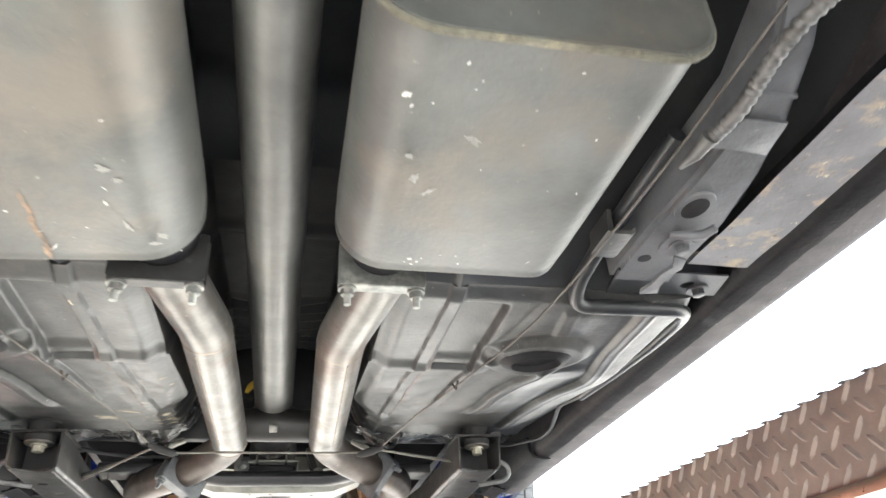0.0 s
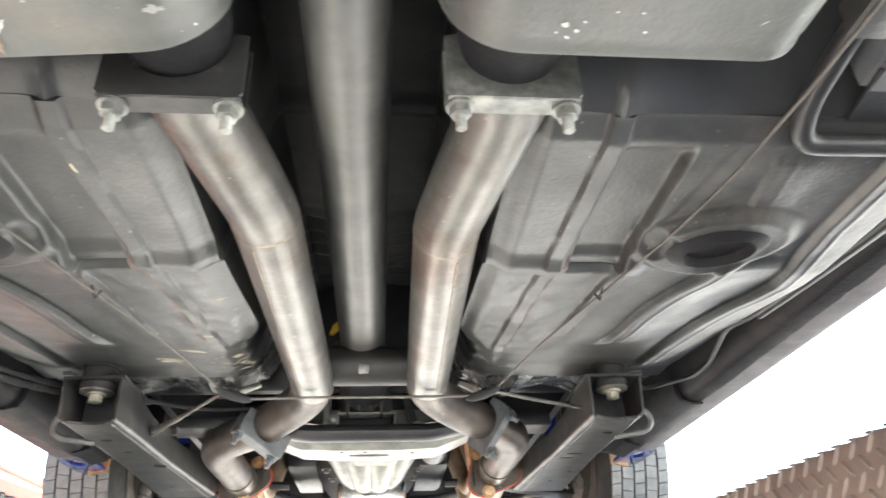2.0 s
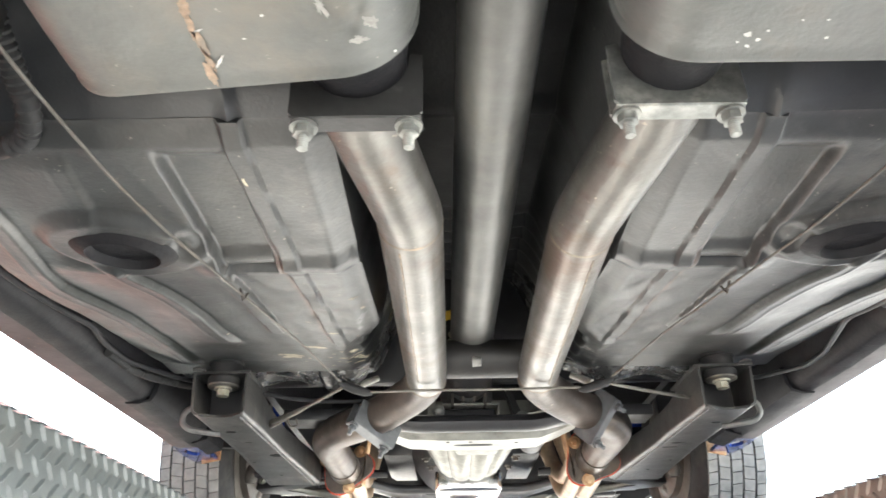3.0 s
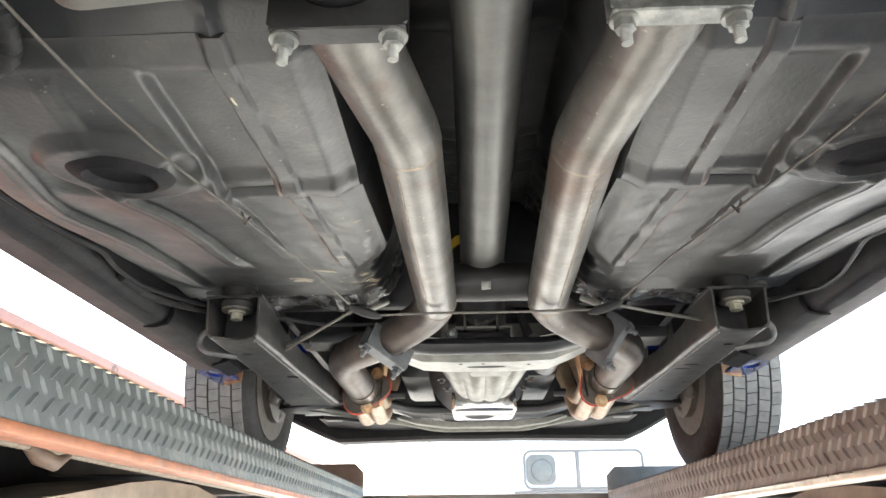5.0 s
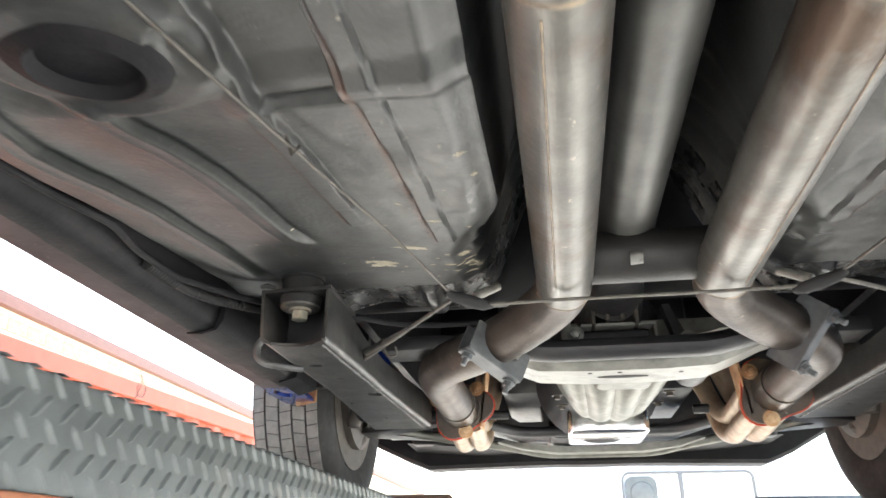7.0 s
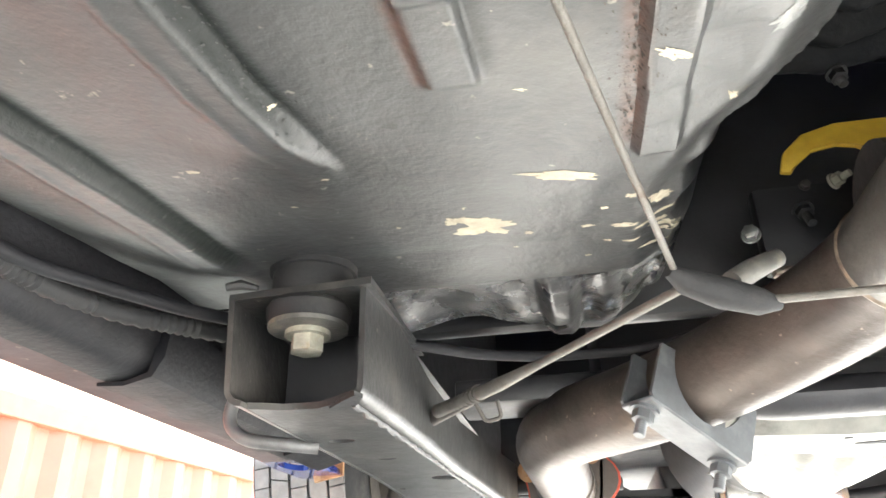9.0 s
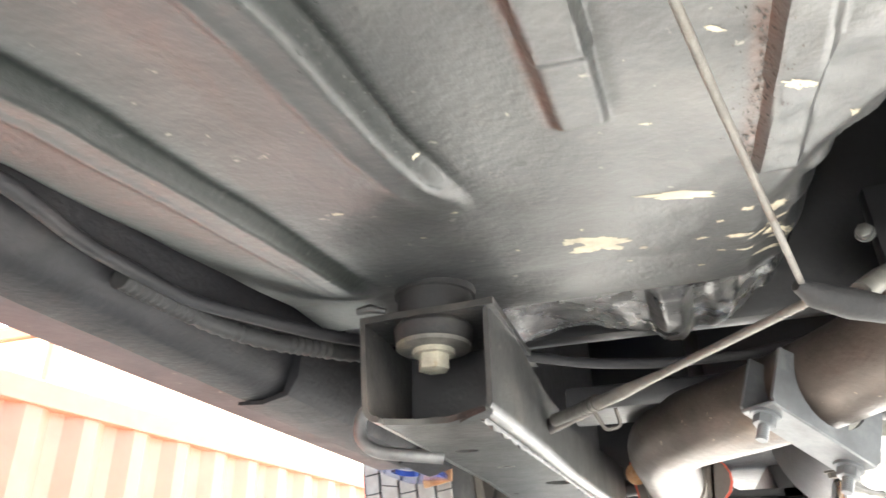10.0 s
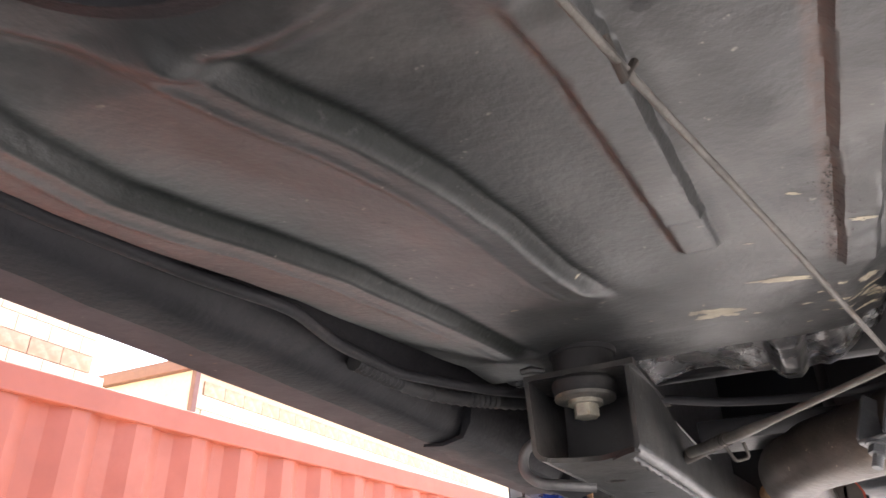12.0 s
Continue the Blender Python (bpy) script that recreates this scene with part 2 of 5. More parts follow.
    "bare": material("bare", (0.17, 0.172, 0.168), 0.4, 0.3, 0.3, 40, (0.11, 0.11, 0.11), 0.45, 25, 0.3, 300),
    "fleck": material("fleck", (0.40, 0.40, 0.38), 0.7, 0.0, 0.3, 60),
    "rail_grey": material("rail_grey", (0.104, 0.108, 0.116), 0.44, 0.0, 0.35, 14, (0.135, 0.136, 0.138), 0.38, 7, 0.35, 220, (0.06, 0.058, 0.056), 0.0, 40, spec=0.4, fine=(0.22, 0.21, 0.19), fine_amount=0.0, fine_scale=110),
    "rust_dark": material("rust_dark", (0.055, 0.042, 0.035), 0.7, 0.0, 0.5, 120, (0.025, 0.022, 0.02), 0.45, 90, 0.8, 300),
    "frame_grey": material("frame_grey", (0.13, 0.13, 0.128), 0.5, 0.0, 0.1, 10),
    "glass_grey": material("glass_grey", (0.12, 0.128, 0.124), 0.3, 0.0, 0.2, 9, None, 0.5, 5, 0.0),
}


# ---- mesh helpers ----
def part(name, bm, mat, parent=None, label="", smooth=True, weld=True):
    me = bpy.data.meshes.new(name)
    if weld:
        bmesh.ops.remove_doubles(bm, verts=bm.verts, dist=1e-5)
    bmesh.ops.recalc_face_normals(bm, faces=bm.faces)
    bm.to_mesh(me)
    bm.free()
    if smooth:
        me.polygons.foreach_set("use_smooth", [True] * len(me.polygons))
        me.set_sharp_from_angle(angle=radians(38))
    me.materials.append(M[mat])
    ob = new(name, me)
    if parent:
        ob.parent = parent
    if label:
        tagged(ob, label)
    return ob


def thing(name, at, label, category, group="", kind=""):
    e = new(name)
    e.empty_display_size = 0.1
    e.location = at
    return tagged(e, label, category, group, kind)


def own(ob, parent):
    """Make ob a child of parent, staying where it is (parents stand unturned)."""
    ob.parent = parent
    ob.matrix_parent_inverse = Matrix.Translation(-Vector(parent.location if not parent.parent else (0, 0, 0)))
    return ob


def box(x0, x1, y0, y1, z0, z1, bevel=0.0, seg=2, bm=None):
    bm = bm or bmesh.new()
    r = bmesh.ops.create_cube(bm, size=1)
    for v in r["verts"]:
        v.co = Vector(((x0 + x1) / 2 + v.co.x * (x1 - x0), (y0 + y1) / 2 + v.co.y * (y1 - y0), (z0 + z1) / 2 + v.co.z * (z1 - z0)))
    if bevel:
        es = list({e for v in r["verts"] for e in v.link_edges})
        bmesh.ops.bevel(bm, geom=es, offset=bevel, segments=seg, affect="EDGES", profile=0.5)
    return bm


def rounded(pts, fillet, steps=7):
    """A polyline with its corners rounded."""
    pts = [Vector(p) for p in pts]
    out = [pts[0]]
    for a, b, c in zip(pts, pts[1:], pts[2:]):
        d = min(fillet, (b - a).length * 0.48, (c - b).length * 0.48)
        p, q = b + (a - b).normalized() * d, b + (c - b).normalized() * d
        out += [p.lerp(b, s).lerp(b.lerp(q, s), s) for s in (i / steps for i in range(steps + 1))]
    return out + [pts[-1]]


def sweep(pts, r, seg=20, bm=None, cap=True, fillet=0.0, ry=None):
    """A tube of radius r (a number, or one for every point) along the points."""
    bm = bm or bmesh.new()
    pts = rounded(pts, fillet) if fillet else [Vector(p) for p in pts]
    rad = r if isinstance(r, (list, tuple)) else [r] * len(pts)
    tang = [(pts[min(i + 1, len(pts) - 1)] - pts[max(i - 1, 0)]).normalized() for i in range(len(pts))]
    up = Vector((0, 0, 1)) if abs(tang[0].z) < 0.9 else Vector((0, 1, 0))
    rings = []
    for p, t, rr in zip(pts, tang, rad):
        side = t.cross(up).normalized()
        up = side.cross(t).normalized()
        rings.append([bm.verts.new(p + side * (math.cos(a) * rr) + up * (math.sin(a) * rr * (ry or 1))) for a in (2 * math.pi * k / seg for k in range(seg))])
    for a, b in zip(rings, rings[1:]):
        for k in range(seg):
            bm.faces.new((a[k], a[(k + 1) % seg], b[(k + 1) % seg], b[k]))
    if cap:
        bm.faces.new(rings[0][::-1])
        bm.faces.new(rings[-1])
    return bm


def prism(outline, a, b, axis="y", bm=None, bevel=0.0):
    """An outline of 2D points pushed from a to b along an axis."""
    bm = bm or bmesh.new()
    put = {"y": lambda u, v, w: (u, w, v), "x": lambda u, v, w: (w, u, v), "z": lambda u, v, w: (u, v, w)}[axis]
    va = [bm.verts.new(put(u, v, a)) for u, v in outline]
    vb = [bm.verts.new(put(u, v, b)) for u, v in outline]
    n = len(outline)
    fs = [bm.faces.new((va[i], va[(i + 1) % n], vb[(i + 1) % n], vb[i])) for i in range(n)]
    fs += [bm.faces.new(va[::-1]), bm.faces.new(vb)]
    if bevel:
        bmesh.ops.bevel(bm, geom=list({e for f in fs for e in f.edges}), offset=bevel, segments=2, affect="EDGES", profile=0.5)
    return bm


def hexbolt(at, r, depth, way, bm=None, washer=1.7, stud=0.0):
    """A bolt head on a washer, pointing along way; with stud, a threaded end past a nut."""
    bm = bm or bmesh.new()
    w = Vector(way).normalized()
    at = Vector(at)
    sweep([at, at + w * depth * 0.25], r * washer, 18, bm)
    sweep([at + w * depth * 0.25, at + w * depth * 0.95, at + w * depth], [r, r, r * 0.86], 6, bm)
    if stud:
        n = 14
        pts = [at + w * (depth + stud * i / n) for i in range(n + 1)]
        sweep(pts, [r * (0.56 if i % 2 else 0.48) for i in range(n + 1)], 12, bm)
    return bm


def rounded_rect(w, h, r, n=6, cx=0.0, cz=0.0):
    out = []
    for sx, sz, a0 in ((1, 1, 0), (-1, 1, 90), (-1, -1, 180), (1, -1, 270)):
        for k in range(n + 1):
            a = radians(a0 + 90 * k / n)
            out.append((cx + sx * (w / 2 - r) + r * math.cos(a), cz + sz * (h / 2 - r) + r * math.sin(a)))
    return out


def smooth(e0, e1, x):
    t = min(1.0, max(0.0, (x - e0) / (e1 - e0)))
    return t * t * (3 - 2 * t)


# ---- ground: pale concrete yard; dark unseen panel added to cut bounce light ----
bm = bmesh.new()
bmesh.ops.create_grid(bm, x_segments=2, y_segments=2, size=400)
tagged(part("ground", bm, "concrete", smooth=False), "pale sunlit concrete yard", "ground", kind="structure")
tagged(part("pavement", box(-0.80, 0.75, -5.0, 4.6, -0.1, 0.012, 0.004), "asphalt", smooth=False), "unseen dark panel under the lift, added to cut bounce light", "pavement", kind="structure")


# ---- the car ----
CAR_Z = 1.735
car = thing("car", (0, 0, CAR_Z), "blue older car with dark undercoated floor on a lift", "car")


def cp(name, bm, mat, label="", parent=None):
    """A part of the car (or of a part), given in world metres."""
    ob = part(name, bm, mat, None, label)
    ob.parent = parent or car
    if not parent:
        ob.matrix_parent_inverse = Matrix.Translation((0, 0, -CAR_Z))
    return ob


def ridge(d, half, soft_in, soft_out=None):
    """1 on a ridge; soft_in is the width of the flank on the side of smaller d."""
    return 1 - smooth(half, half + (soft_in if d < 0 else (soft_out or soft_in)), abs(d))


def lerp_line(pts, y):
    """The x at y of a line through (y, x) pairs."""
    for (ya, xa), (yb, xb) in zip(pts, pts[1:]):
        if y <= yb:
            return xa + (xb - xa) * (y - ya) / (yb - ya)
    return pts[-1][1]


def holed(outer, holes, a, b, axis="z"):
    """A flat plate from a to b along an axis, with holes cut through it."""
    bm = bmesh.new()
    put = {"z": lambda u, v, w: (u, v, w), "y": lambda u, v, w: (u, w, v), "x": lambda u, v, w: (w, u, v)}[axis]
    edges = []
    for loop in [outer, *holes]:
        vs = [bm.verts.new(put(u, v, a)) for u, v in loop]
        edges += [bm.edges.new((vs[i], vs[(i + 1) % len(vs)])) for i in range(len(vs))]
    bmesh.ops.triangle_fill(bm, edges=edges, use_beauty=True)
    got = bmesh.ops.extrude_face_region(bm, geom=list(bm.faces))
    d = Vector(put(0, 0, b - a))
    bmesh.ops.translate(bm, verts=[v for v in got["geom"] if isinstance(v, bmesh.types.BMVert)], vec=d)
    return bm


def oval(cx, cy, rx, ry, n=16):
    return [(cx + rx * math.cos(2 * math.pi * k / n), cy + ry * math.sin(2 * math.pi * k / n)) for k in range(n)]


def ribbed(pts, r, pitch, depth, fillet=0.02, seg=14):
    """A corrugated hose along the points."""
    path = rounded(pts, fillet)
    fine, rad, n = [], [], 0
    for a, b in zip(path, path[1:]):
        k = max(1, int((b - a).length / (pitch / 2)))
        for i in range(k):
            fine.append(a.lerp(b, i / k))
            rad.append(r - (depth if n % 2 else 0))
            n += 1
    fine.append(path[-1])
    rad.append(r)
    return sweep(fine, rad, seg)


RIB_A = ((-0.76, 0.515), (-0.66, 0.517), (-0.60, 0.519), (-0.53, 0.528), (-0.45, 0.537), (-0.40, 0.528), (-0.36, 0.518), (-0.30, 0.509), (-0.17, 0.502), (-0.03, 0.502))
RIB_B = ((-0.52, 0.440), (-0.473, 0.431), (-0.432, 0.419), (-0.38, 0.409), (-0.31, 0.403), (-0.23, 0.402), (-0.15, 0.392))
RIB_C = ((-0.72, 0.409), (-0.60, 0.424))
RIB_D = ((-0.477, 0.341), (-0.421, 0.335), (-0.351, 0.333), (-0.20, 0.328))
RIB_E = ((-0.72, 0.253), (-0.46, 0.245), (-0.12, 0.237))
PLUG = (0.412, -0.562)


def plug_axes(u, y):
    """Offsets from the plug's centre along its long and its short axis."""
    c, k = math.cos(radians(20)), math.sin(radians(20))
    return (u - PLUG[0]) * c - (y - PLUG[1]) * k, (u - PLUG[0]) * k + (y - PLUG[1]) * c


def pan_z(x, y):
    u = abs(x)
    z = 1.998 + 0.105 * (max(min(y, 0.0), -0.5) + 0.05)
    z += 0.007 * smooth(0.066, 0.072, y)
    if y > 0.06:
        z += 0.05 * (y - 0.06) + 2.2 * max(0, y - 0.185) ** 1.4
        z -= 0.012 * ridge(u - 0.285, 0.006, 0.014) * smooth(0.07, 0.09, y)
        z += 0.006 * math.sin(u * 38) * smooth(0.07, 0.12, y)
    # ribs pressed downwards: a broad outer slope to a creased crest, a flat face, a steep inner flank and a shallow groove
    for line, ya, yb, k in ((RIB_A, -0.9, 0.0, 1.0), (RIB_B, -0.515, -0.15, 1.0), (RIB_C, -0.72, -0.605, 0.35)):
        d = u - lerp_line(line, y)
        fade = k * smooth(ya - 0.015, ya + 0.015, y) * smooth(yb + 0.03, yb - 0.05, y)
        if -0.06 < d < 0.107 and fade > 0:
            if d >= 0.017:
                h = -0.0120 * (1 - smooth(0.0, 0.102, d)) / 0.926
            elif d > 0.003:
                h = -0.0120 - 0.07 * (0.017 - d)
            elif d > -0.008:
                h = -0.0130 + 0.0090 * smooth(0.004, -0.008, d)
            else:
                h = -0.0040 * (1 - smooth(-0.010, -0.060, d))
            h -= 0.0011 * math.exp(-((d - 0.018) / 0.0035) ** 2)
            z += h * fade
    z += 0.034 * smooth(0.574, 0.612, u)
    z -= 0.0068 * ridge(u - lerp_line(RIB_D, y) + 0.011, 0.0085, 0.005, 0.006) * smooth(-0.475, -0.455, y) * smooth(-0.198, -0.204, y) * (1 - 0.4 * smooth(-0.260, -0.255, y))
    z -= 0.006 * ridge(u - lerp_line(RIB_E, y) + 0.010, 0.008, 0.005, 0.005) * smooth(-0.115, -0.122, y) * (1 - 0.9 * ridge(y + 0.485, 0.006, 0.010))
    # square recess and the cross step in front of it
    z += 0.016 * smooth(0.254, 0.260, u) * smooth(0.328, 0.32, u) * smooth(-0.466, -0.474, y) * smooth(-0.735, -0.70, y)
    z -= 0.008 * ridge(y + 0.44 + 0.05 * smooth(0.45, 0.3, u), 0.004, 0.03, 0.022) * smooth(0.36, 0.33, u)
    # a proud oval pad round the floor plug, and a dimple beside it
    pa, pb = plug_axes(u, y)
    z -= 0.012 * smooth(1.32, 0.98, math.hypot(pa / 0.074, pb / 0.056))
    z += 0.040 * smooth(0.043, 0.038, math.hypot(pa, pb / 0.75))
    z += 0.010 * smooth(0.026, 0.010, math.hypot(u - 0.343, (y + 0.560) * 0.8))
    # transmission tunnel, wider at its front end
    e = 0.158 + 0.046 * smooth(-0.21, -0.05, y)
    z += 0.014 * smooth(e + 0.03, e, u)
    z += 0.23 * smooth(e, e - 0.055 - 0.055 * smooth(-0.21, -0.05, y), u) ** 0.8
    z += 0.010 * math.sin(y * 115 + u * 40) * smooth(e + 0.004, e - 0.02, u) * smooth(-0.19, -0.12, y)
    # dents beside the tunnel and on the toe panel
    near = smooth(0.33, 0.22, u) * smooth(0.17, 0.20, u) * smooth(-0.50, -0.40, y) + 1.2 * smooth(0.07, 0.10, y)
    if near > 0:
        z += near * (0.0040 * noise.noise(Vector((x * 19, y * 15, 7.3))) + 0.0018 * noise.noise(Vector((x * 45, y * 38, 2.3))))
    if y > 0.07:
        z += (0.006 * noise.noise(Vector((x * 13, y * 10, 5.1))) - 0.005 * ridge(u - 0.243, 0.004, 0.012)) * smooth(0.07, 0.10, y)
    # rolled rear edge
    z += 0.011 * smooth(-0.735, -0.765, y)
    # hammered unevenness
    z += 0.0018 * noise.noise(Vector((x * 8, y * 8, 0.3))) + 0.0008 * noise.noise(Vector((x * 26, y * 26, 1.3)))
    return z


def sheet(x0, x1, y0, y1, nx, ny, fz, thick=0.004):
    bm = bmesh.new()
    g = [[bm.verts.new((x0 + (x1 - x0) * i / nx, y0 + (y1 - y0) * j / ny, fz(x0 + (x1 - x0) * i / nx, y0 + (y1 - y0) * j / ny))) for i in range(nx + 1)] for j in range(ny + 1)]
    for j in range(ny):
        for i in range(nx):
            bm.faces.new((g[j][i], g[j + 1][i], g[j + 1][i + 1], g[j][i + 1]))
    for row in (g[0], g[-1]):
        t = [bm.verts.new(v.co + Vector((0, 0, thick))) for v in row]
        for i in range(nx):
            bm.faces.new((row[i], row[i + 1], t[i + 1], t[i]))
    return bm


def pan_grid(x0, x1, ny, y0=-0.765, y1=0.0685):
    """A stretch of the floor, with closer columns where the ribs run."""
    xs, x = [], x0
    while x < x1 - 1e-6:
        xs.append(x)
        x += 0.0014 if 0.305 < abs(x) < 0.590 else (0.0022 if abs(x) > 0.2 else 0.003)
    xs.append(x1)
    bm = bmesh.new()
    g = [[bm.verts.new((x, y, pan_z(x, y))) for x in xs] for y in (y0 + (y1 - y0) * j / ny for j in range(ny + 1))]
    for p, q in zip(g, g[1:]):
        for i in range(len(xs) - 1):
            bm.faces.new((p[i], q[i], q[i + 1], p[i + 1]))
    for row in (g[0], g[-1]):
        t = [bm.verts.new(v.co + Vector((0, 0, 0.06))) for v in row]
        for i in range(len(xs) - 1):
            bm.faces.new((row[i], row[i + 1], t[i + 1], t[i]))
    return bm


def paint_rib_masks(ob):
    """Masks for painted rib shade with some dirt, and for rust-brown lines."""
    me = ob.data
    att = me.attributes.new("shade_and_grime", "FLOAT", "POINT")
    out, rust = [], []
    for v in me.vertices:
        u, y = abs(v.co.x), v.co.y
        # a, b: dark bands painted for shade on the inner flanks; d: dirt
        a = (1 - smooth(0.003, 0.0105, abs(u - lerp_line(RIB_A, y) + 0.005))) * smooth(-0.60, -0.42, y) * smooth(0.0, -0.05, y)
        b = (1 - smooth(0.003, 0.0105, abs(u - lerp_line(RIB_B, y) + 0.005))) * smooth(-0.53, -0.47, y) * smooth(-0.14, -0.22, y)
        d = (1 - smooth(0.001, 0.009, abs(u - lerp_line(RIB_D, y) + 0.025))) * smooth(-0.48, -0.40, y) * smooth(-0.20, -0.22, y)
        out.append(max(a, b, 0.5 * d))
        # f: red-brown line on rib D's outer edge; e: rust on rib E
        f = (1 - smooth(0.0005, 0.0065, abs(u - lerp_line(RIB_D, y) - 0.002))) * smooth(-0.48, -0.45, y) * smooth(-0.198, -0.206, y)
        e = (1 - smooth(0.001, 0.0075, abs(u - lerp_line(RIB_E, y) - 0.004))) * smooth(-0.58, -0.48, y) * smooth(-0.12, -0.14, y)
        rust.append(max(0.9 * f, e))
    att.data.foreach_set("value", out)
    me.attributes.new("rust", "FLOAT", "POINT").data.foreach_set("value", rust)


floor_pan = cp("floor_pan", pan_grid(-0.628, -0.104, 300), "floor_pan", "dark grey undercoated floor pan with pressed ribs")
floor_pan_right = cp("floor_pan", pan_grid(0.104, 0.628, 300), "floor_pan", "dark grey undercoated floor pan with pressed ribs")
paint_rib_masks(floor_pan)
paint_rib_masks(floor_pan_right)
for a, b in ((-0.628, -0.104), (0.104, 0.628)):
    cp("toe_panel", pan_grid(a, b, 80, 0.0687, 0.24), "toe", "shiny black dented toe panel")
# split from the floor sheet; near-black colour deepens the recess's shade
cp("transmission_tunnel", pan_grid(-0.104, 0.104, 200, y1=0.24), "tunnel_shade_black", "black transmission tunnel")


# the heel panel under the rear seat
def heel_z(x, y):
    u = abs(x)
    z = 1.961 + 0.085 * smooth(-0.762, -0.85, y) + 0.10 * smooth(-0.9, -1.25, y)
    z += 0.17 * smooth(0.17, 0.11, u)
    z -= 0.006 * ridge(u - 0.245, 0.002, 0.008) * smooth(-0.74, -0.77, y)
    z -= 0.007 * ridge(y + 0.80, 0.01, 0.02) * smooth(0.24, 0.26, u)
    z += 0.006 * noise.noise(Vector((x * 7, y * 11, 8.1))) * smooth(0.2, 0.24, u)
    return z + 0.002 * noise.noise(Vector((x * 9, y * 9, 4.1)))


for a, b in ((-0.66, -0.18), (0.18, 0.66)):
    cp("heel_panel", sheet(a, b, -2.3, -0.765, 60, 130, heel_z, 0.06), "undercoat", "dark sheet metal under the rear seat")
cp("tunnel_end", sheet(-0.18, 0.18, -2.3, -0.765, 60, 130, heel_z, 0.06), "tunnel_shade_black", "black rear end of the tunnel")

def muffler_outline(s):
    """An oval can, rounder at its lower inner edge and tighter at the lower outer one."""
    out = []
    for sx, sz, a0, r in ((1, 1, 0, 0.05), (-1, 1, 90, 0.05), (-1, -1, 180, 0.058), (1, -1, 270, 0.040)):
        for k in range(10):
            a = radians(a0 + 10 * k)
            out.append((s * (sx * ((0.136 if sx > 0 else 0.128) - r) + r * math.cos(a)), sz * (0.061 - r) + r * math.sin(a)))
    return out


def saddle_clamp(c0, axis, side, up, low, deep, cut, name, mat, label, owner, half=0.052):
    """A channel-shaped saddle: two flanges cut out round the pipe, a straight web, two nuts on studs."""
    to = Matrix((side, axis, up)).transposed().to_4x4()
    to.translation = c0
    arc = [(cut * math.cos(a), cut * math.sin(a)) for a in (radians(180 + 180 * k / 14) for k in range(15))]
    plate = [(-half + 0.004, -low), (half - 0.004, -low), (half, -low + 0.004), (half, 0.002), (cut + 0.001, 0.004)] + arc[::-1] + [(-cut - 0.001, 0.004), (-half, 0.002), (-half, -low + 0.004)]
    bm = holed(plate, [], -deep / 2, -deep / 2 + 0.003, "y")
    other = holed(plate, [], deep / 2 - 0.003, deep / 2, "y")
    tmp = bpy.data.meshes.new("other")
    other.to_mesh(tmp)
    other.free()
    bm.from_mesh(tmp)
    bpy.data.meshes.remove(tmp)
    box(-half + 0.001, half - 0.001, -deep / 2 + 0.0005, deep / 2 - 0.0005, -low - 0.001, -low + 0.003, 0.0012, 1, bm)
    bmesh.ops.transform(bm, matrix=to, verts=bm.verts)
    cp(name, bm, mat, label, owner)
    for w in (-0.041, 0.041):
        at = to @ Vector((w, 0.001, -low - 0.001))
        cp("clamp_nut", hexbolt(at, 0.0082, 0.010, -Vector(up), washer=1.35, stud=0.012), "zinc" if mat != "clamp_grey" else mat, "nut on a threaded stud", owner)


for s in (1, -1):
    # drain plug in its ring
    prof = ((0.058, 0.004), (0.051, -0.0008), (0.045, -0.0022), (0.0415, -0.0045), (0.0400, -0.0048), (0.0390, -0.002), (0.0378, 0.003), (0.035, 0.006), (0.028, 0.0055), (0.012, 0.0065), (0.0005, 0.0065))
    c, k = math.cos(radians(20)), math.sin(radians(20))
    ring_bm = bmesh.new()
    loops = []
    for r, h in prof:
        loops.append([])
        for n in range(48):
            a, b = r * math.cos(2 * math.pi * n / 48), 0.75 * r * math.sin(2 * math.pi * n / 48)
            loops[-1].append(ring_bm.verts.new((s * (PLUG[0] + a * c + b * k), PLUG[1] - a * k + b * c, 1.9350 + h)))
    for a, b in zip(loops, loops[1:]):
        for k in range(48):
            ring_bm.faces.new((a[k], a[(k + 1) % 48], b[(k + 1) % 48], b[k]))
    cp("drain_plug", ring_bm, "undercoat_dark", "raised ring with a sunken floor plug", floor_pan_right if s > 0 else floor_pan)

    # sill: box section, with the inner flange hanging a little lower
    sill = cp("rocker_panel", prism([(s * 0.636, 2.07), (s * 0.634, 1.958), (s * 0.640, 1.952), (s * 0.696, 1.951), (s * 0.712, 1.957), (s * 0.722, 1.985), (s * 0.775, 2.06), (s * 0.785, 2.2), (s * 0.66, 2.2)],
                                    -1.30, 0.47), "rocker", "dusty grey sill panel")
    bm = bmesh.new()
    n = 90
    rows = []
    for k in range(n + 1):
        y = -1.26 + 1.70 * k / n
        rag = 0.004 * noise.noise(Vector((s * 3.0, y * 7, 0.0))) + 0.0025 * noise.noise(Vector((s * 3.0, y * 31, 2.0)))
        prof = [(0.604, 2.04), (0.610, 1.978), (0.616, 1.962), (0.628, 1.951), (0.652 + rag, 1.9475), (0.652 + rag, 1.9505), (0.630, 1.957), (0.620, 1.97), (0.612, 2.04)]
        rows.append([bm.verts.new((s * u, y, v + 0.0012 * noise.noise(Vector((u * 40, y * 12, s))))) for u, v in prof])
    for a, b in zip(rows, rows[1:]):
        for k in range(8):
            bm.faces.new((a[k], a[k + 1], b[k + 1], b[k]))
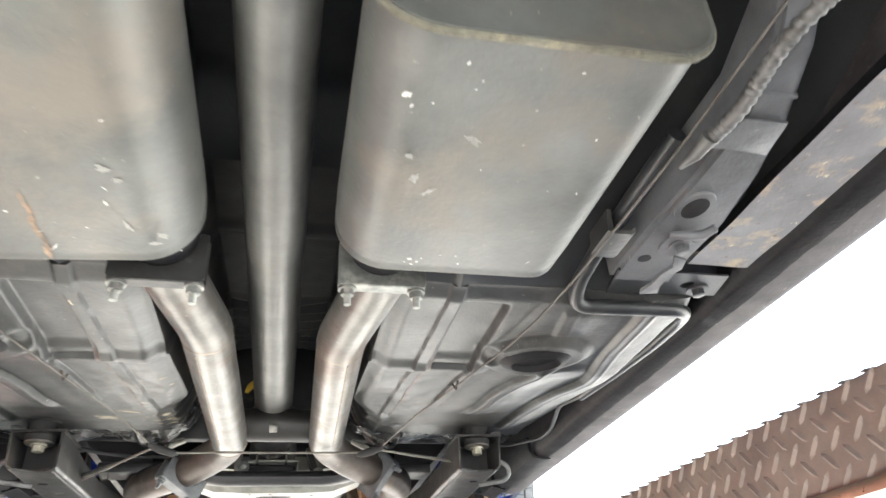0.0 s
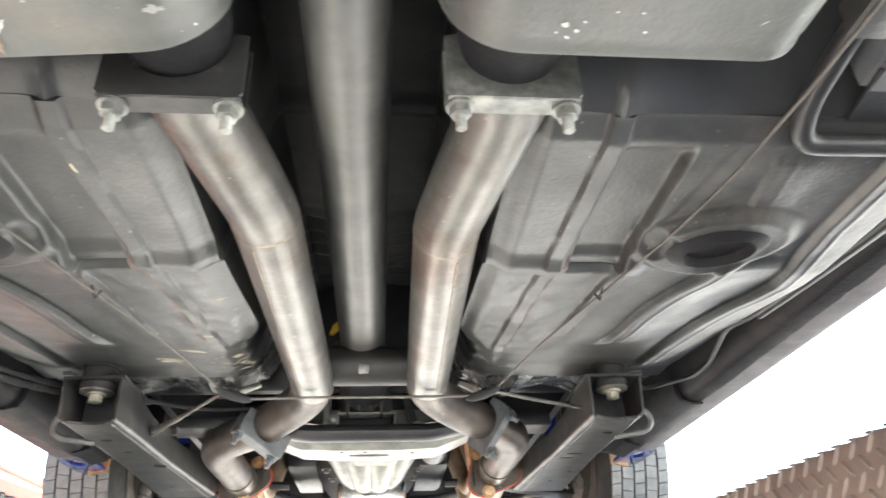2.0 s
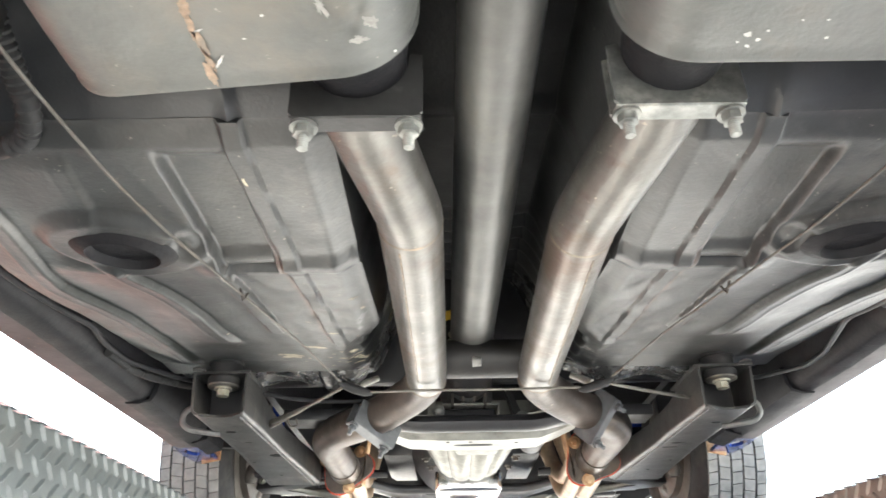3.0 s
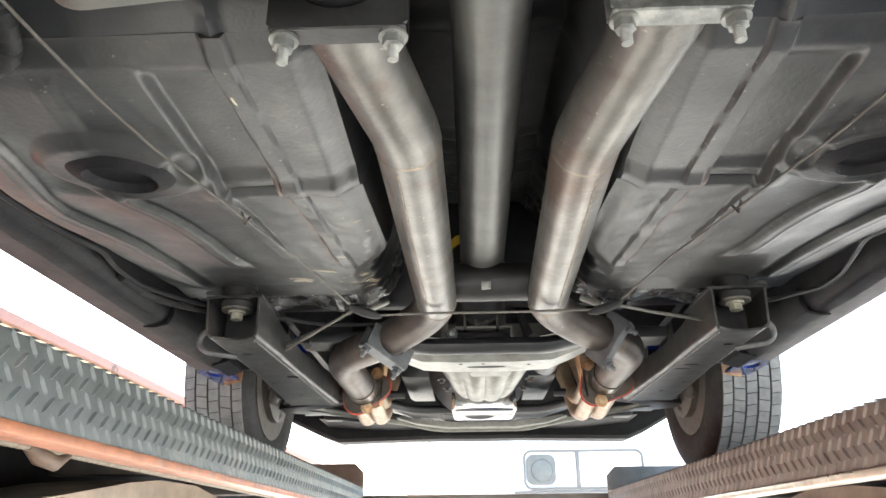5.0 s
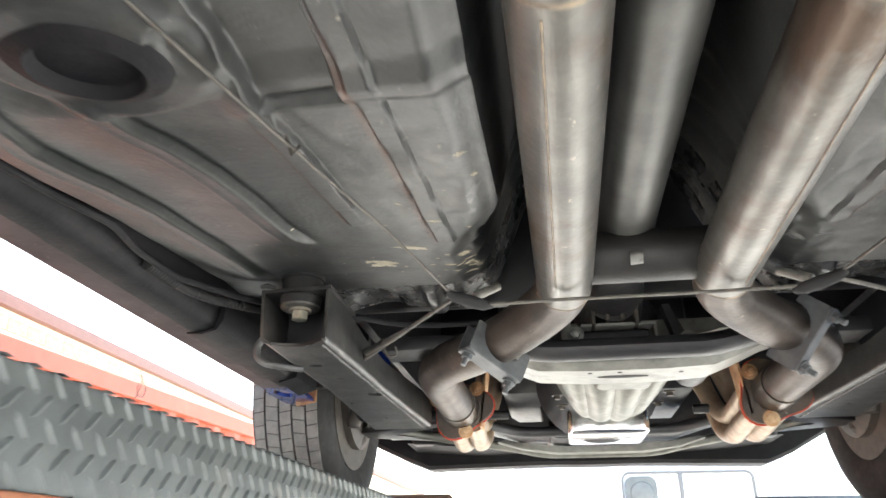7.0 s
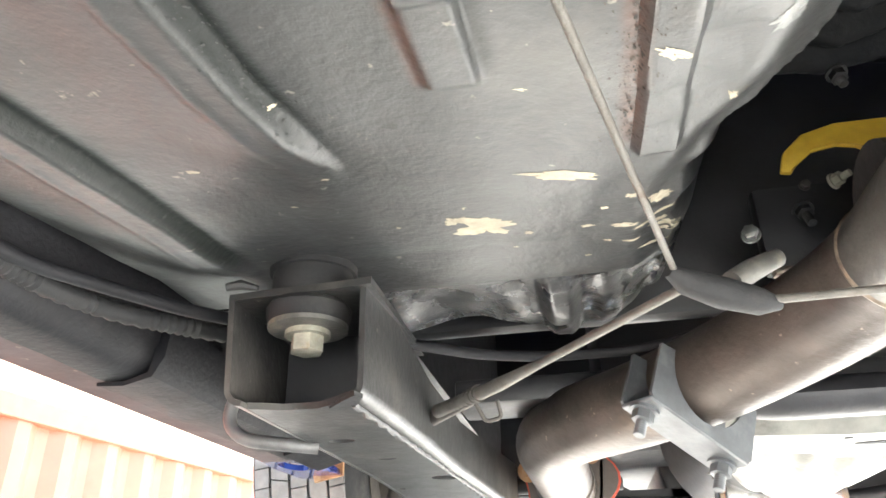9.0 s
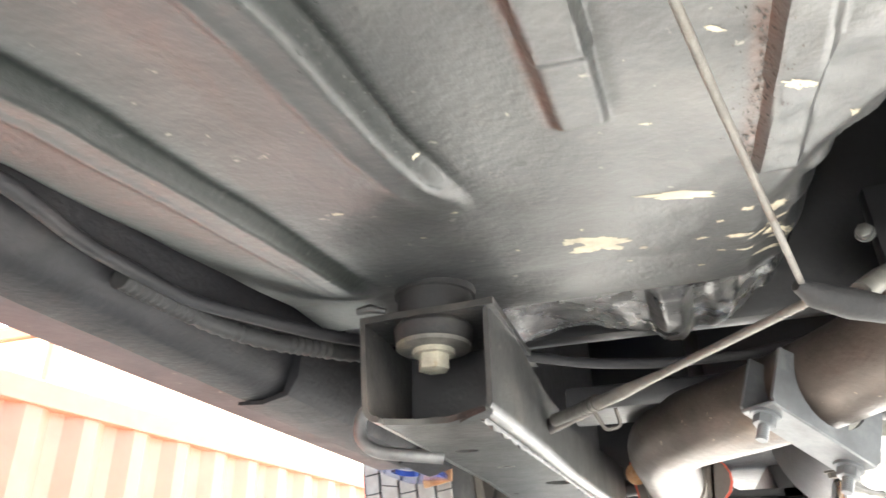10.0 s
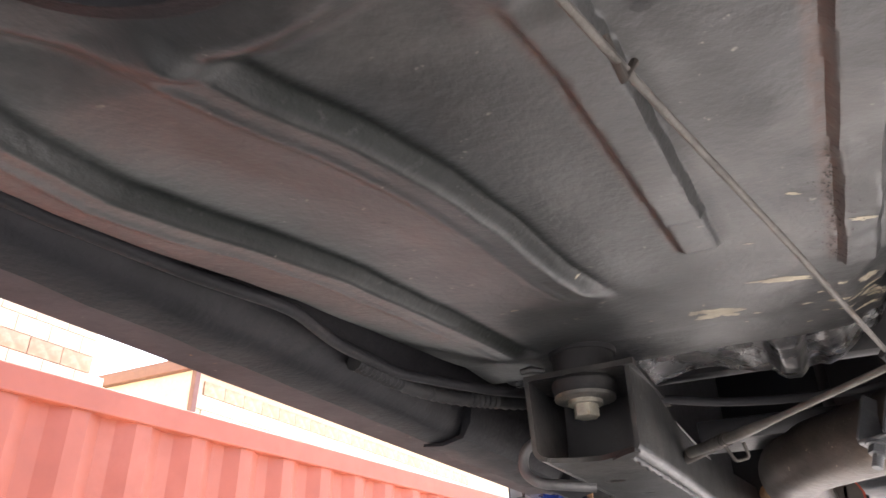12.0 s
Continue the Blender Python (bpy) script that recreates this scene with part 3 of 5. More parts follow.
    cp("sill_flange", bm, "undercoat_dark", "dark coated inner sill flange", sill)
    bm = bmesh.new()
    rows = []
    for k in range(45):
        y = 0.062 + 0.30 * k / 44
        rag = 0.004 * noise.noise(Vector((s * 5.0, y * 25, 0.0))) + 0.003 * noise.noise(Vector((s * 5.0, y * 80, 2.0)))
        rows.append([bm.verts.new((s * u, y, v)) for u, v in ((0.600, 1.995), (0.603, 1.965), (0.612, 1.949), (0.636, 1.943), (0.658 + rag, 1.9445), (0.658 + rag, 1.9475), (0.636, 1.947), (0.616, 1.953), (0.607, 1.995))])
    for a, b in zip(rows, rows[1:]):
        for k in range(8):
            bm.faces.new((a[k], a[k + 1], b[k + 1], b[k]))
    bm.faces.new(rows[0])
    bm.faces.new(rows[-1][::-1])
    cp("flange_overlap", bm, "undercoat_dark", "ragged overlapping flange piece", sill)

    # muffler with crimped end rims, its neck and the saddle clamp
    bm = bmesh.new()
    y0, y1 = -1.235, (-0.890 if s > 0 else -0.872)
    slant = 0.0 if s > 0 else -0.055
    ys = [y0 + 0.006, y0 + 0.004, y0 - 0.001, y0 - 0.004, y0 - 0.004, y0 + 0.004, y0 + 0.006, y0 + 0.03, y1 - 0.05, y1 - 0.014, y1 - 0.004, y1 - 0.001, y1 + 0.003, y1 + 0.003, y1 - 0.001]
    sc = [0.70, 0.93, 0.975, 1.0, 1.025, 1.025, 0.995, 1.0, 1.0, 0.992, 0.978, 0.992, 0.990, 0.965, 0.90]
    rings = []
    for y, k in zip(ys, sc):
        rings.append([bm.verts.new((s * 0.197 + u * k, y + slant * u * smooth(-1.1, y1, y) * 1.8, 1.967 + v * k)) for u, v in muffler_outline(s)])
    for a, b in zip(rings, rings[1:]):
        for k in range(len(a)):
            bm.faces.new((a[k], a[(k + 1) % len(a)], b[(k + 1) % len(a)], b[k]))
    bm.faces.new(rings[0][::-1])
    bm.faces.new(rings[-1])
    muffler = cp("muffler", bm, "muffler", "grey steel oval muffler with stains and paint flecks")
    cp("end_seam", sweep([(s * 0.197 + u * 1.03, y0 + 0.001, 1.967 + v * 1.03) for u, v in (muffler_outline(s) * 2)[:len(muffler_outline(s)) + 1]], 0.0034, 8), "seam", "dirty crimped seam", muffler)
    nx = 0.131 if s > 0 else -0.122
    cp("inlet_neck", sweep([(nx, -0.895, 1.969), (nx, -0.840, 1.968), (nx, -0.838, 1.968), (nx - s * 0.002, -0.80, 1.964)], [0.0415, 0.0415, 0.040, 0.038], 28), "undercoat_dark", "dark inlet neck", muffler)

    # exhaust pipe: a mitred knee, a swept front bend, an elbow down to the flange
    if s > 0:
        P = [(nx, -0.84, 1.965), (nx + 0.006, -0.775, 1.963), (0.103, -0.583, 1.956), (0.116, 0.022, 1.960), (0.20, 0.110, 1.938), (0.322, 0.240, 1.934), (0.304, 0.50, 1.917)]
        c0, tilt, deep = Vector((0.236, 0.137, 1.9355)), radians(-48), 0.020
    else:
        P = [(nx, -0.84, 1.965), (nx - 0.004, -0.775, 1.963), (-0.090, -0.606, 1.956), (-0.084, 0.03, 1.960), (-0.19, 0.155, 1.934), (-0.318, 0.305, 1.934), (-0.306, 0.60, 1.920)]
        c0, tilt, deep = Vector((-0.187, 0.151, 1.935)), radians(25), 0.034
    run = [Vector(q) for q in P[:2]] + rounded([P[1], P[2], Vector(P[2]).lerp(Vector(P[3]), 0.5)], 0.014, 3)[1:-1] + rounded([Vector(P[2]).lerp(Vector(P[3]), 0.4), *P[3:]], 0.075, 12)[1:]
    cut = next(i for i, q in enumerate(run) if q.y > -0.03 - 0.03 * (s > 0))
    exhaust = cp("exhaust_pipe", sweep(run[:cut + 1], 0.0365, 36), "pipe", "grey heat-stained steel exhaust pipe")
    cp("front_bend", sweep(run[cut:], 0.0365, 36), "pipe_hot", "brown heat-tinted pipe bend", exhaust)
    wc, wd = run[cut], (run[cut + 1] - run[cut]).normalized()
    cp("weld_bead", sweep([wc - wd * 0.003, wc, wc + wd * 0.003], [0.0362, 0.0376, 0.0362], 36), "pipe_weld", "", exhaust)
    ka, kd = Vector(P[2]), (Vector(P[3]) - Vector(P[2])).normalized()
    cp("knee_weld", sweep([ka + kd * 0.014, ka + kd * 0.017, ka + kd * 0.020], [0.0364, 0.0371, 0.0364], 36), "pipe_weld", "", exhaust)
    end, back = Vector(P[6]), (Vector(P[5]) - Vector(P[6])).normalized()
    cp("weld_ring", sweep([end + back * 0.055, end], 0.0392, 30), "pipe", "", exhaust)
    # the long seam of the rolled tube
    cp("tube_seam", sweep([ka + kd * q + Vector((s * 0.012, 0, -0.0346)) for q in (0.03, 0.2, 0.35, 0.5)], 0.0011, 6), "pipe_weld", "", exhaust)
    # saddle clamps: upright at the muffler, turned on the pipe at the front
    cx, cz = (0.132, 0.008) if s > 0 else (-0.1215, 0.0)
    saddle_clamp(Vector((cx, -0.823, 1.966 + cz)), Vector((0, 1, 0)), Vector((1, 0, 0)), Vector((0, 0, 1)), 0.0585, 0.020, 0.0415, "saddle_clamp", "zinc" if s > 0 else "clamp_dark", "scratched zinc-plated saddle clamp" if s > 0 else "blackened saddle clamp", exhaust)
    d = (Vector(P[5]) - Vector(P[4])).normalized()
    flat = d.cross(Vector((0, 0, 1))).normalized()
    side = flat * math.cos(tilt) - Vector((0, 0, 1)) * math.sin(tilt)
    saddle_clamp(c0, d, side, side.cross(d), 0.046, deep, 0.0372, "pipe_clamp", "clamp_grey", "grey pressed steel saddle clamp", exhaust)

    # header collector, gasket and flange
    fx, fy, fz = s * 0.307 if s < 0 else 0.303, 0.605 if s < 0 else 0.506, 1.925 if s < 0 else 1.917
    tri = [(fx + 0.062 * math.cos(t) * (1 + 0.16 * math.cos(3 * t + 0.4 * s)), fz + 0.058 * math.sin(t) * (1 + 0.16 * math.cos(3 * t + 0.4 * s))) for t in (2 * math.pi * k / 36 for k in range(36))]
    header = cp("exhaust_header", sweep([(fx, fy + 0.010, fz), (fx, fy + 0.035, fz), (fx - s * 0.004, fy + 0.075, fz - 0.003), (fx - s * 0.008, fy + 0.12, fz - 0.006)], [0.044, 0.045, 0.041, 0.030], 28), "header", "coppery heat-tinted header collector")
    for k in range(4):
        o = Vector((0.0215 * (-1 if k % 2 else 1), 0, 0.0215 * (-1 if k < 2 else 1)))
        q = Vector((fx - s * 0.003, fy + 0.040, fz - 0.002)) + o
        inward = s * (-0.03 - 0.012 * k)
        b0 = q + Vector((s * 0.010, 0.23 + 0.018 * (k % 2), -0.012))
        cp("primary_tube", sweep([q, b0, b0 + Vector((inward * 0.2, 0.06, 0.02)), b0 + Vector((inward, 0.10 + 0.02 * k, 0.20))], 0.0215, 18, fillet=0.04), "header", "", header)
    cp("collector_weld", sweep([(fx, fy + 0.034, fz), (fx, fy + 0.038, fz), (fx, fy + 0.042, fz)], [0.0450, 0.0468, 0.0450], 28), "pipe_weld", "", header)
    cp("flange", prism(tri, fy - 0.005, fy + 0.004), "pipe_hot", "rusty collector flange", header)
    cp("gasket", prism([(fx + (u - fx) * 1.05, fz + (v - fz) * 1.05) for u, v in tri], fy + 0.0045, fy + 0.0075), "gasket", "red gasket edge", header)
    for t in (0.35, 2.3, 4.5):
        cp("flange_bolt", hexbolt((fx + s * 0.054 * math.cos(t), fy - 0.005, fz + 0.052 * math.sin(t)), 0.009, 0.011, (0, -1, 0), stud=0.008), "rust", "", header)
    cp("heat_strip", prism([(fx - s * 0.045, fz - 0.04), (fx - s * 0.041, fz - 0.04), (fx - s * 0.057, fz + 0.095), (fx - s * 0.061, fz + 0.095)], fy - 0.005, fy + 0.055), "rust", "", header)

    # subframe rail: open box section with holes, bushing and bolt
    x0, x1 = (0.410, 0.507) if s > 0 else (-0.507, -0.410)
    xin, xout = (x0, x1) if s > 0 else (x1, x0)
    if s > 0:
        holes = [oval(0.470, 0.10, 0.010, 0.007), oval(0.447, 0.27, 0.017, 0.006), oval(0.440, 0.31, 0.017, 0.006), oval(0.455, 0.56, 0.004, 0.004, 10), oval(0.48, 0.45, 0.004, 0.004, 10)]
    else:
        holes = [oval(-0.468, 0.115, 0.011, 0.007), oval(-0.424, 0.33, 0.017, 0.015), oval(-0.455, 0.205, 0.009, 0.003), oval(-0.46, 0.56, 0.004, 0.004, 10), oval(-0.49, 0.40, 0.004, 0.004, 10)]
    e, f = s * 0.0075, s * 0.0125
    outline = [(xin + e, -0.016), (xin - s * 0.002 + e, 0.05), (xin - s * 0.004 + e, 0.10), (xin - s * 0.008 + e, 0.30), (xin - s * 0.028 + e, 0.66), (xin - s * 0.02 + e, 0.70), (xout + s * 0.02 - f, 0.70), (xout + s * 0.016 - f, 0.62), (xout - f, 0.30), (xout - f, 0.02), (xout - f, -0.004), (xin * 0.35 + xout * 0.65, 0.006), (xin * 0.6 + xout * 0.4, 0.007), (xin + s * 0.02, -0.006)]
    rail = cp("subframe_rail", holed(outline, holes, 1.900, 1.9045), "subframe", "grey box-section subframe rail, open at its rear end")

    def side_wall(pts, lean, name, into, r):
        """A rail's side, its foot bent under by radius r towards into: (y, z low, z high, x) stations."""
        bm = bmesh.new()
        rings = []
        for y, a, b, x in pts:
            outer = [(x + lean, b), (x, a + r)] + [(x + into * r * (1 - math.cos(t)), a + r - r * math.sin(t)) for t in (radians(18 * k) for k in range(1, 6))]
            inner = [(x + into * (r - (r - 0.004) * math.cos(t)), a + r - (r - 0.004) * math.sin(t)) for t in (radians(18 * k) for k in range(5, -1, -1))] + [(x + lean + into * 0.004, b)]
            rings.append([bm.verts.new((u, y, v)) for u, v in outer + inner])
        n = len(rings[0])
        for p, q in zip(rings, rings[1:]):
            for k in range(n):
                bm.faces.new((p[k], p[(k + 1) % n], q[(k + 1) % n], q[k]))
        bm.faces.new(rings[0])
        bm.faces.new(rings[-1][::-1])
        return cp(name, bm, "subframe", "", rail)

    side_wall([(-0.016, 1.8995, 1.977, xin + s * 0.001), (0.05, 1.8995, 1.976, xin - s * 0.002), (0.10, 1.8995, 1.966, xin - s * 0.004), (0.16, 1.8995, 1.955, xin - s * 0.006), (0.30, 1.8995, 1.950, xin - s * 0.008), (0.68, 1.8995, 1.965, xin - s * 0.028)], 0.0, "inner_side", s, 0.008)
    side_wall([(-0.014, 1.8995, 1.977, xout), (0.10, 1.8995, 1.977, xout), (0.30, 1.8995, 1.975, xout), (0.62, 1.8995, 1.97, xout + s * 0.016), (0.70, 1.8995, 1.97, xout + s * 0.02)], s * 0.004, "outer_side", -s, 0.013)
    cp("torn_lip", prism([(xin + s * 0.001, -0.016), (xin + s * 0.004, -0.024), (xin + s * 0.016, -0.012), (xin + s * 0.03, 0.004), (xin + s * 0.012, 0.004)], 1.8985, 1.9015, "z"), "subframe", "bent torn lip", rail)
    cp("top_plate", holed([(x0 - 0.004, -0.014), (x0 + 0.03, -0.017), (x1 - 0.02, -0.019), (x1 + 0.004, -0.022), (x1 + 0.004, 0.14), (x0 - 0.004, 0.14)], [], 1.974, 1.979), "subframe", "", rail)
    # black plate added to stand for the shade inside the open rail
    cp("inner_baffle", box(x0 + 0.005, x1 - 0.005, 0.075, 0.079, 1.9055, 1.9735, 0), "black", "", rail)
    # weld seam along the bottom's inner edge
    cp("weld_seam", sweep([(xin + s * (0.012 - 0.020 * t + 0.0012 * math.sin(t * 170)), 0.0 + 0.69 * t, 1.8995) for t in (k / 70 for k in range(71))], [0.0022 + 0.0009 * math.sin(k * 2.3) for k in range(71)], 8), "subframe", "rough weld seam", rail)
    cp("ear", sweep([(xout + s * 0.004, -0.02, 1.982), (xout - s * 0.006, -0.018, 1.984), (xout - s * 0.018, -0.016, 1.981)], [0.003, 0.004, 0.002], 8), "subframe", "", rail)
    mx = s * 0.460
    mount = cp("body_mount", sweep([(mx, 0.012, 2.012), (mx, 0.012, 2.002), (mx, 0.012, 1.9985), (mx, 0.012, 1.998), (mx, 0.012, 1.984), (mx, 0.012, 1.979)], [0.031, 0.032, 0.0315, 0.029, 0.029, 0.027], 30), "rubber", "rubber body mount bushing")
    cp("lower_cushion", sweep([(mx, 0.008, 1.974), (mx, 0.008, 1.970), (mx, 0.008, 1.962), (mx, 0.008, 1.9585)], [0.027, 0.030, 0.029, 0.026], 30), "rubber", "", mount)
    cp("washer", sweep([(mx, 0.008, 1.9587), (mx, 0.008, 1.9555), (mx, 0.008, 1.9545)], [0.028, 0.028, 0.025], 28), "washer", "dull steel washer", mount)
    cp("mount_bolt", hexbolt((mx, 0.008, 1.9548), 0.0118, 0.016, (0, 0, -1), washer=1.35), "bolt", "cream-stained hex bolt head", mount)
    # hose loop beside the rail
    cp("hose_loop", sweep(rounded([(s * 0.50, 0.10, 1.952), (s * 0.535, 0.10, 1.949), (s * 0.559, 0.10, 1.938), (s * 0.561, 0.10, 1.915), (s * 0.545, 0.10, 1.902), (s * 0.52, 0.105, 1.899), (s * 0.49, 0.12, 1.897)], 0.02, 4), 0.0055, 12), "conduit", "bent grey rubber hose")

    # driver of the lower front end: control arm, tie rod, wheel
    arm = cp("control_arm", prism([(s * 0.36, 0.92), (s * 0.40, 0.90), (s * 0.66, 1.03), (s * 0.68, 1.06), (s * 0.66, 1.09), (s * 0.40, 1.22), (s * 0.36, 1.20), (s * 0.56, 1.06)], 1.945, 1.965, "z", bevel=0.004), "black", "black pressed steel control arm")
    cp("ball_joint", sweep([(s * 0.655, 1.06, 1.965), (s * 0.655, 1.06, 1.93), (s * 0.655, 1.06, 1.918)], [0.022, 0.022, 0.012], 18), "steel_dark", "", arm)
    cp("tie_rod", sweep([(s * 0.22, 0.86, 1.955), (s * 0.40, 0.84, 1.955), (s * 0.62, 0.86, 1.96)], [0.011, 0.014, 0.011], 14), "black", "black tie rod with adjuster sleeve")
    cp("tie_rod_end", sweep([(s * 0.615, 0.862, 1.935), (s * 0.615, 0.862, 1.95), (s * 0.615, 0.862, 1.985)], [0.014, 0.02, 0.012], 16), "steel_dark", "")

# crossover pipe, with the weld patch on it
hp = cp("balance_pipe", sweep([(-0.10, -0.045, 1.985), (0.10, -0.045, 1.985)], 0.0345, 30), "pipe_black", "dark crossover pipe between the exhaust pipes")
cp("weld_patch", sweep([(-0.003, -0.082, 1.967), (0.012, -0.084, 1.966)], [0.009, 0.007], 10), "scuff", "", hp)

# propeller shaft with its front joint
shaft = cp("drive_shaft", sweep([(0, -2.0, 2.047), (0, -0.055, 2.040), (0, -0.052, 2.040), (0, -0.035, 2.040), (0, -0.028, 2.040), (0, -0.02, 2.040)], [0.040, 0.040, 0.0405, 0.0405, 0.037, 0.028], 36), "shaft", "plain grey steel propeller shaft")
cp("universal_joint", sweep([(-0.034, -0.012, 2.047), (0.034, -0.012, 2.047)], 0.013, 16), "steel_dark", "dark universal joint", shaft)
yk = bmesh.new()
for s in (1, -1):
    box(s * 0.025 - 0.008, s * 0.025 + 0.008, -0.05, 0.02, 2.032, 2.062, 0.005, 2, yk)
sweep([(0, 0.01, 2.047), (0, 0.05, 2.047), (0, 0.16, 2.047)], [0.03, 0.024, 0.022], 20, yk)
for a, b in (((0.028, -0.02, 2.018), (0.040, -0.012, 2.030)), ((-0.028, -0.02, 2.018), (-0.040, -0.012, 2.030))):
    cp("joint_clip", sweep([a, b, (b[0], b[1] + 0.02, b[2] + 0.01)], 0.005, 8), "zinc", "", shaft)
cp("yoke", yk, "steel_dark", "", shaft)

# gearbox: tail housing, casing with ribs, oil pan, mount and crossmember
gearbox = cp("gearbox", sweep([(0, 0.10, 2.047), (0, 0.16, 2.047), (0, 0.20, 2.045), (0, 0.38, 2.04), (0, 0.42, 2.03), (0, 0.78, 2.03), (0, 0.86, 2.03)], [0.036, 0.045, 0.05, 0.062, 0.10, 0.115, 0.15], 32), "black", "grimy cast gearbox behind the engine")
cp("yellow_plate", prism([(-0.076, 2.130), (-0.070, 2.150), (-0.050, 2.168), (-0.02, 2.176), (0.028, 2.176), (0.026, 2.145), (0.010, 2.135), (-0.004, 2.152), (-0.022, 2.156), (-0.045, 2.152), (-0.060, 2.140), (-0.066, 2.128)], 0.165, 0.172, bevel=0.002), "yellow", "yellow painted plate", gearbox)
tail = cp("tail_bracket", box(-0.105, 0.0, 0.168, 0.19, 2.034, 2.118, 0.006), "black", "black bracket beside the gearbox tail", gearbox)
cp("tail_strip", box(-0.104, -0.035, 0.155, 0.168, 2.026, 2.033, 0.002), "edge_rail", "", gearbox)
cp("tunnel_bolt", hexbolt((-0.004, 0.165, 2.232), 0.008, 0.012, (0, -0.4, -1), stud=0.010, washer=1.25), "clamp_dark", "dark nut on a stud", gearbox)
cp("tail_bolt", hexbolt((-0.066, 0.167, 2.090), 0.0075, 0.010, (0, -0.7, -1), stud=0.016, washer=1.25), "clamp_dark", "", gearbox)
cp("tail_bolt", hexbolt((-0.036, 0.164, 2.113), 0.006, 0.010, (0.7, -1, 0), stud=0.008, washer=1.25), "bolt", "", gearbox)
cp("tail_bolt", hexbolt((-0.060, 0.164, 2.112), 0.004, 0.006, (0, -1, 0), washer=1.25), "steel_dark", "", gearbox)
cp("tail_bolt", hexbolt((-0.118, 0.150, 2.062), 0.0065, 0.010, (-0.3, -1, 0), washer=1.25), "zinc", "", gearbox)
pan = bmesh.new()
st = ((0.345, 0.180, 1.985, 0.0), (0.40, 0.168, 1.955, 0.004), (0.47, 0.150, 1.930, 0.009), (0.56, 0.132, 1.914, 0.011), (0.66, 0.118, 1.908, 0.010), (0.72, 0.108, 1.912, 0.006), (0.75, 0.098, 1.93, 0.0))
rings = []
for y, w, zb, lobe in st:
    row = [(-w - 0.014, 2.02), (-w - 0.014, 2.0)]
    for k in range(41):
        t = k / 20 - 1
        deep = (1 - abs(t) ** 3.2)
        row.append((w * t, 2.0 + (zb - 2.0) * deep - lobe * abs(math.sin(2.5 * math.pi * t)) ** 0.7 * deep))
    row += [(w + 0.014, 2.0), (w + 0.014, 2.02)]
    rings.append([pan.verts.new((0.012 + u, y, v)) for u, v in row])
for a, b in zip(rings, rings[1:]):
    for k in range(len(a) - 1):
        pan.faces.new((a[k], a[k + 1], b[k + 1], b[k]))
pan.faces.new(rings[0])
pan.faces.new(rings[-1][::-1])
casing = cp("alloy_casing", pan, "alloy", "pale cast alloy casing with scalloped ribs", gearbox)
cp("starter", sweep([(0.165, 0.40, 1.972), (0.165, 0.41, 1.972), (0.165, 0.55, 1.975), (0.165, 0.57, 1.975)], [0.026, 0.034, 0.034, 0.026], 24), "clamp_dark", "dark starter housing", gearbox)
cp("casing_ear", box(0.13, 0.20, 0.385, 0.43, 1.952, 1.975, 0.008), "alloy", "", casing)
cp("boss", box(-0.03, 0.075, 0.36, 0.46, 1.918, 1.96, 0.014, 3), "alloy", "", casing)
for bx, by in ((-0.125, 0.42), (0.15, 0.42), (-0.10, 0.60), (0.13, 0.60), (0.12, 0.71), (-0.09, 0.71)):
    cp("casing_bolt", hexbolt((bx, by, 1.945), 0.007, 0.01, (0, 0, -1)), "steel_dark", "", casing)
cp("oil_pan", box(-0.08, 0.105, 0.765, 0.94, 1.888, 1.95, 0.012, 3), "chrome", "bright plated sump", gearbox)
cp("rubber_mount", box(-0.060, 0.058, 0.245, 0.30, 1.944, 1.976, 0.008, 3), "black", "black rubber gearbox mount", gearbox)
plate = box(-0.056, 0.066, 0.235, 0.30, 1.979, 1.984, 0.001, 1)
box(0.062, 0.066, 0.235, 0.30, 1.950, 1.979, 0.001, 1, plate)
cp("mount_plate", plate, "xmember", "bright folded mount plate", gearbox)
cp("tail_housing", sweep([(0.0, 0.23, 2.03), (0.0, 0.30, 2.027), (0.0, 0.36, 2.02)], [0.046, 0.05, 0.06], 24), "clamp_dark", "grimy tail housing", gearbox)
for k, x in enumerate((-0.035, -0.012, 0.012, 0.035)):
    cp("housing_rib", box(x - 0.003, x + 0.003, 0.22, 0.33, 1.978 + 0.006 * (k in (1, 2)), 2.0, 0.001, 1), "steel_dark", "", gearbox)
for bx, bz in ((-0.066, 1.968), (0.114, 1.952)):
    cp("mount_bolt", hexbolt((bx, 0.24, bz), 0.0085, 0.012, (0, -1, 0), stud=0.006), "zinc", "", gearbox)
cp("side_bracket", box(-0.088, -0.072, 0.245, 0.275, 1.945, 2.02, 0.003), "xmember", "", gearbox)
cp("side_bracket", prism([(0.082, 2.02), (0.094, 2.02), (0.124, 1.945), (0.104, 1.94)], 0.26, 0.29), "clamp_dark", "", gearbox)


def beam(stations, mat, name, label):
    """A bar across the car: (x, z low, z high, y rear, y front) stations."""
    bm = bmesh.new()
    rings = [[bm.verts.new((x, yr, zl + 0.012)), bm.verts.new((x, yr + 0.012, zl)), bm.verts.new((x, yf - 0.008, zl)), bm.verts.new((x, yf, zl + 0.008)), bm.verts.new((x, yf, zh)), bm.verts.new((x, yr, zh))] for x, zl, zh, yr, yf in stations]
    for a, b in zip(rings, rings[1:]):
        for k in range(6):
            bm.faces.new((a[k], a[(k + 1) % 6], b[(k + 1) % 6], b[k]))
    bm.faces.new(rings[0])
    bm.faces.new(rings[-1][::-1])
    return cp(name, bm, mat, label)


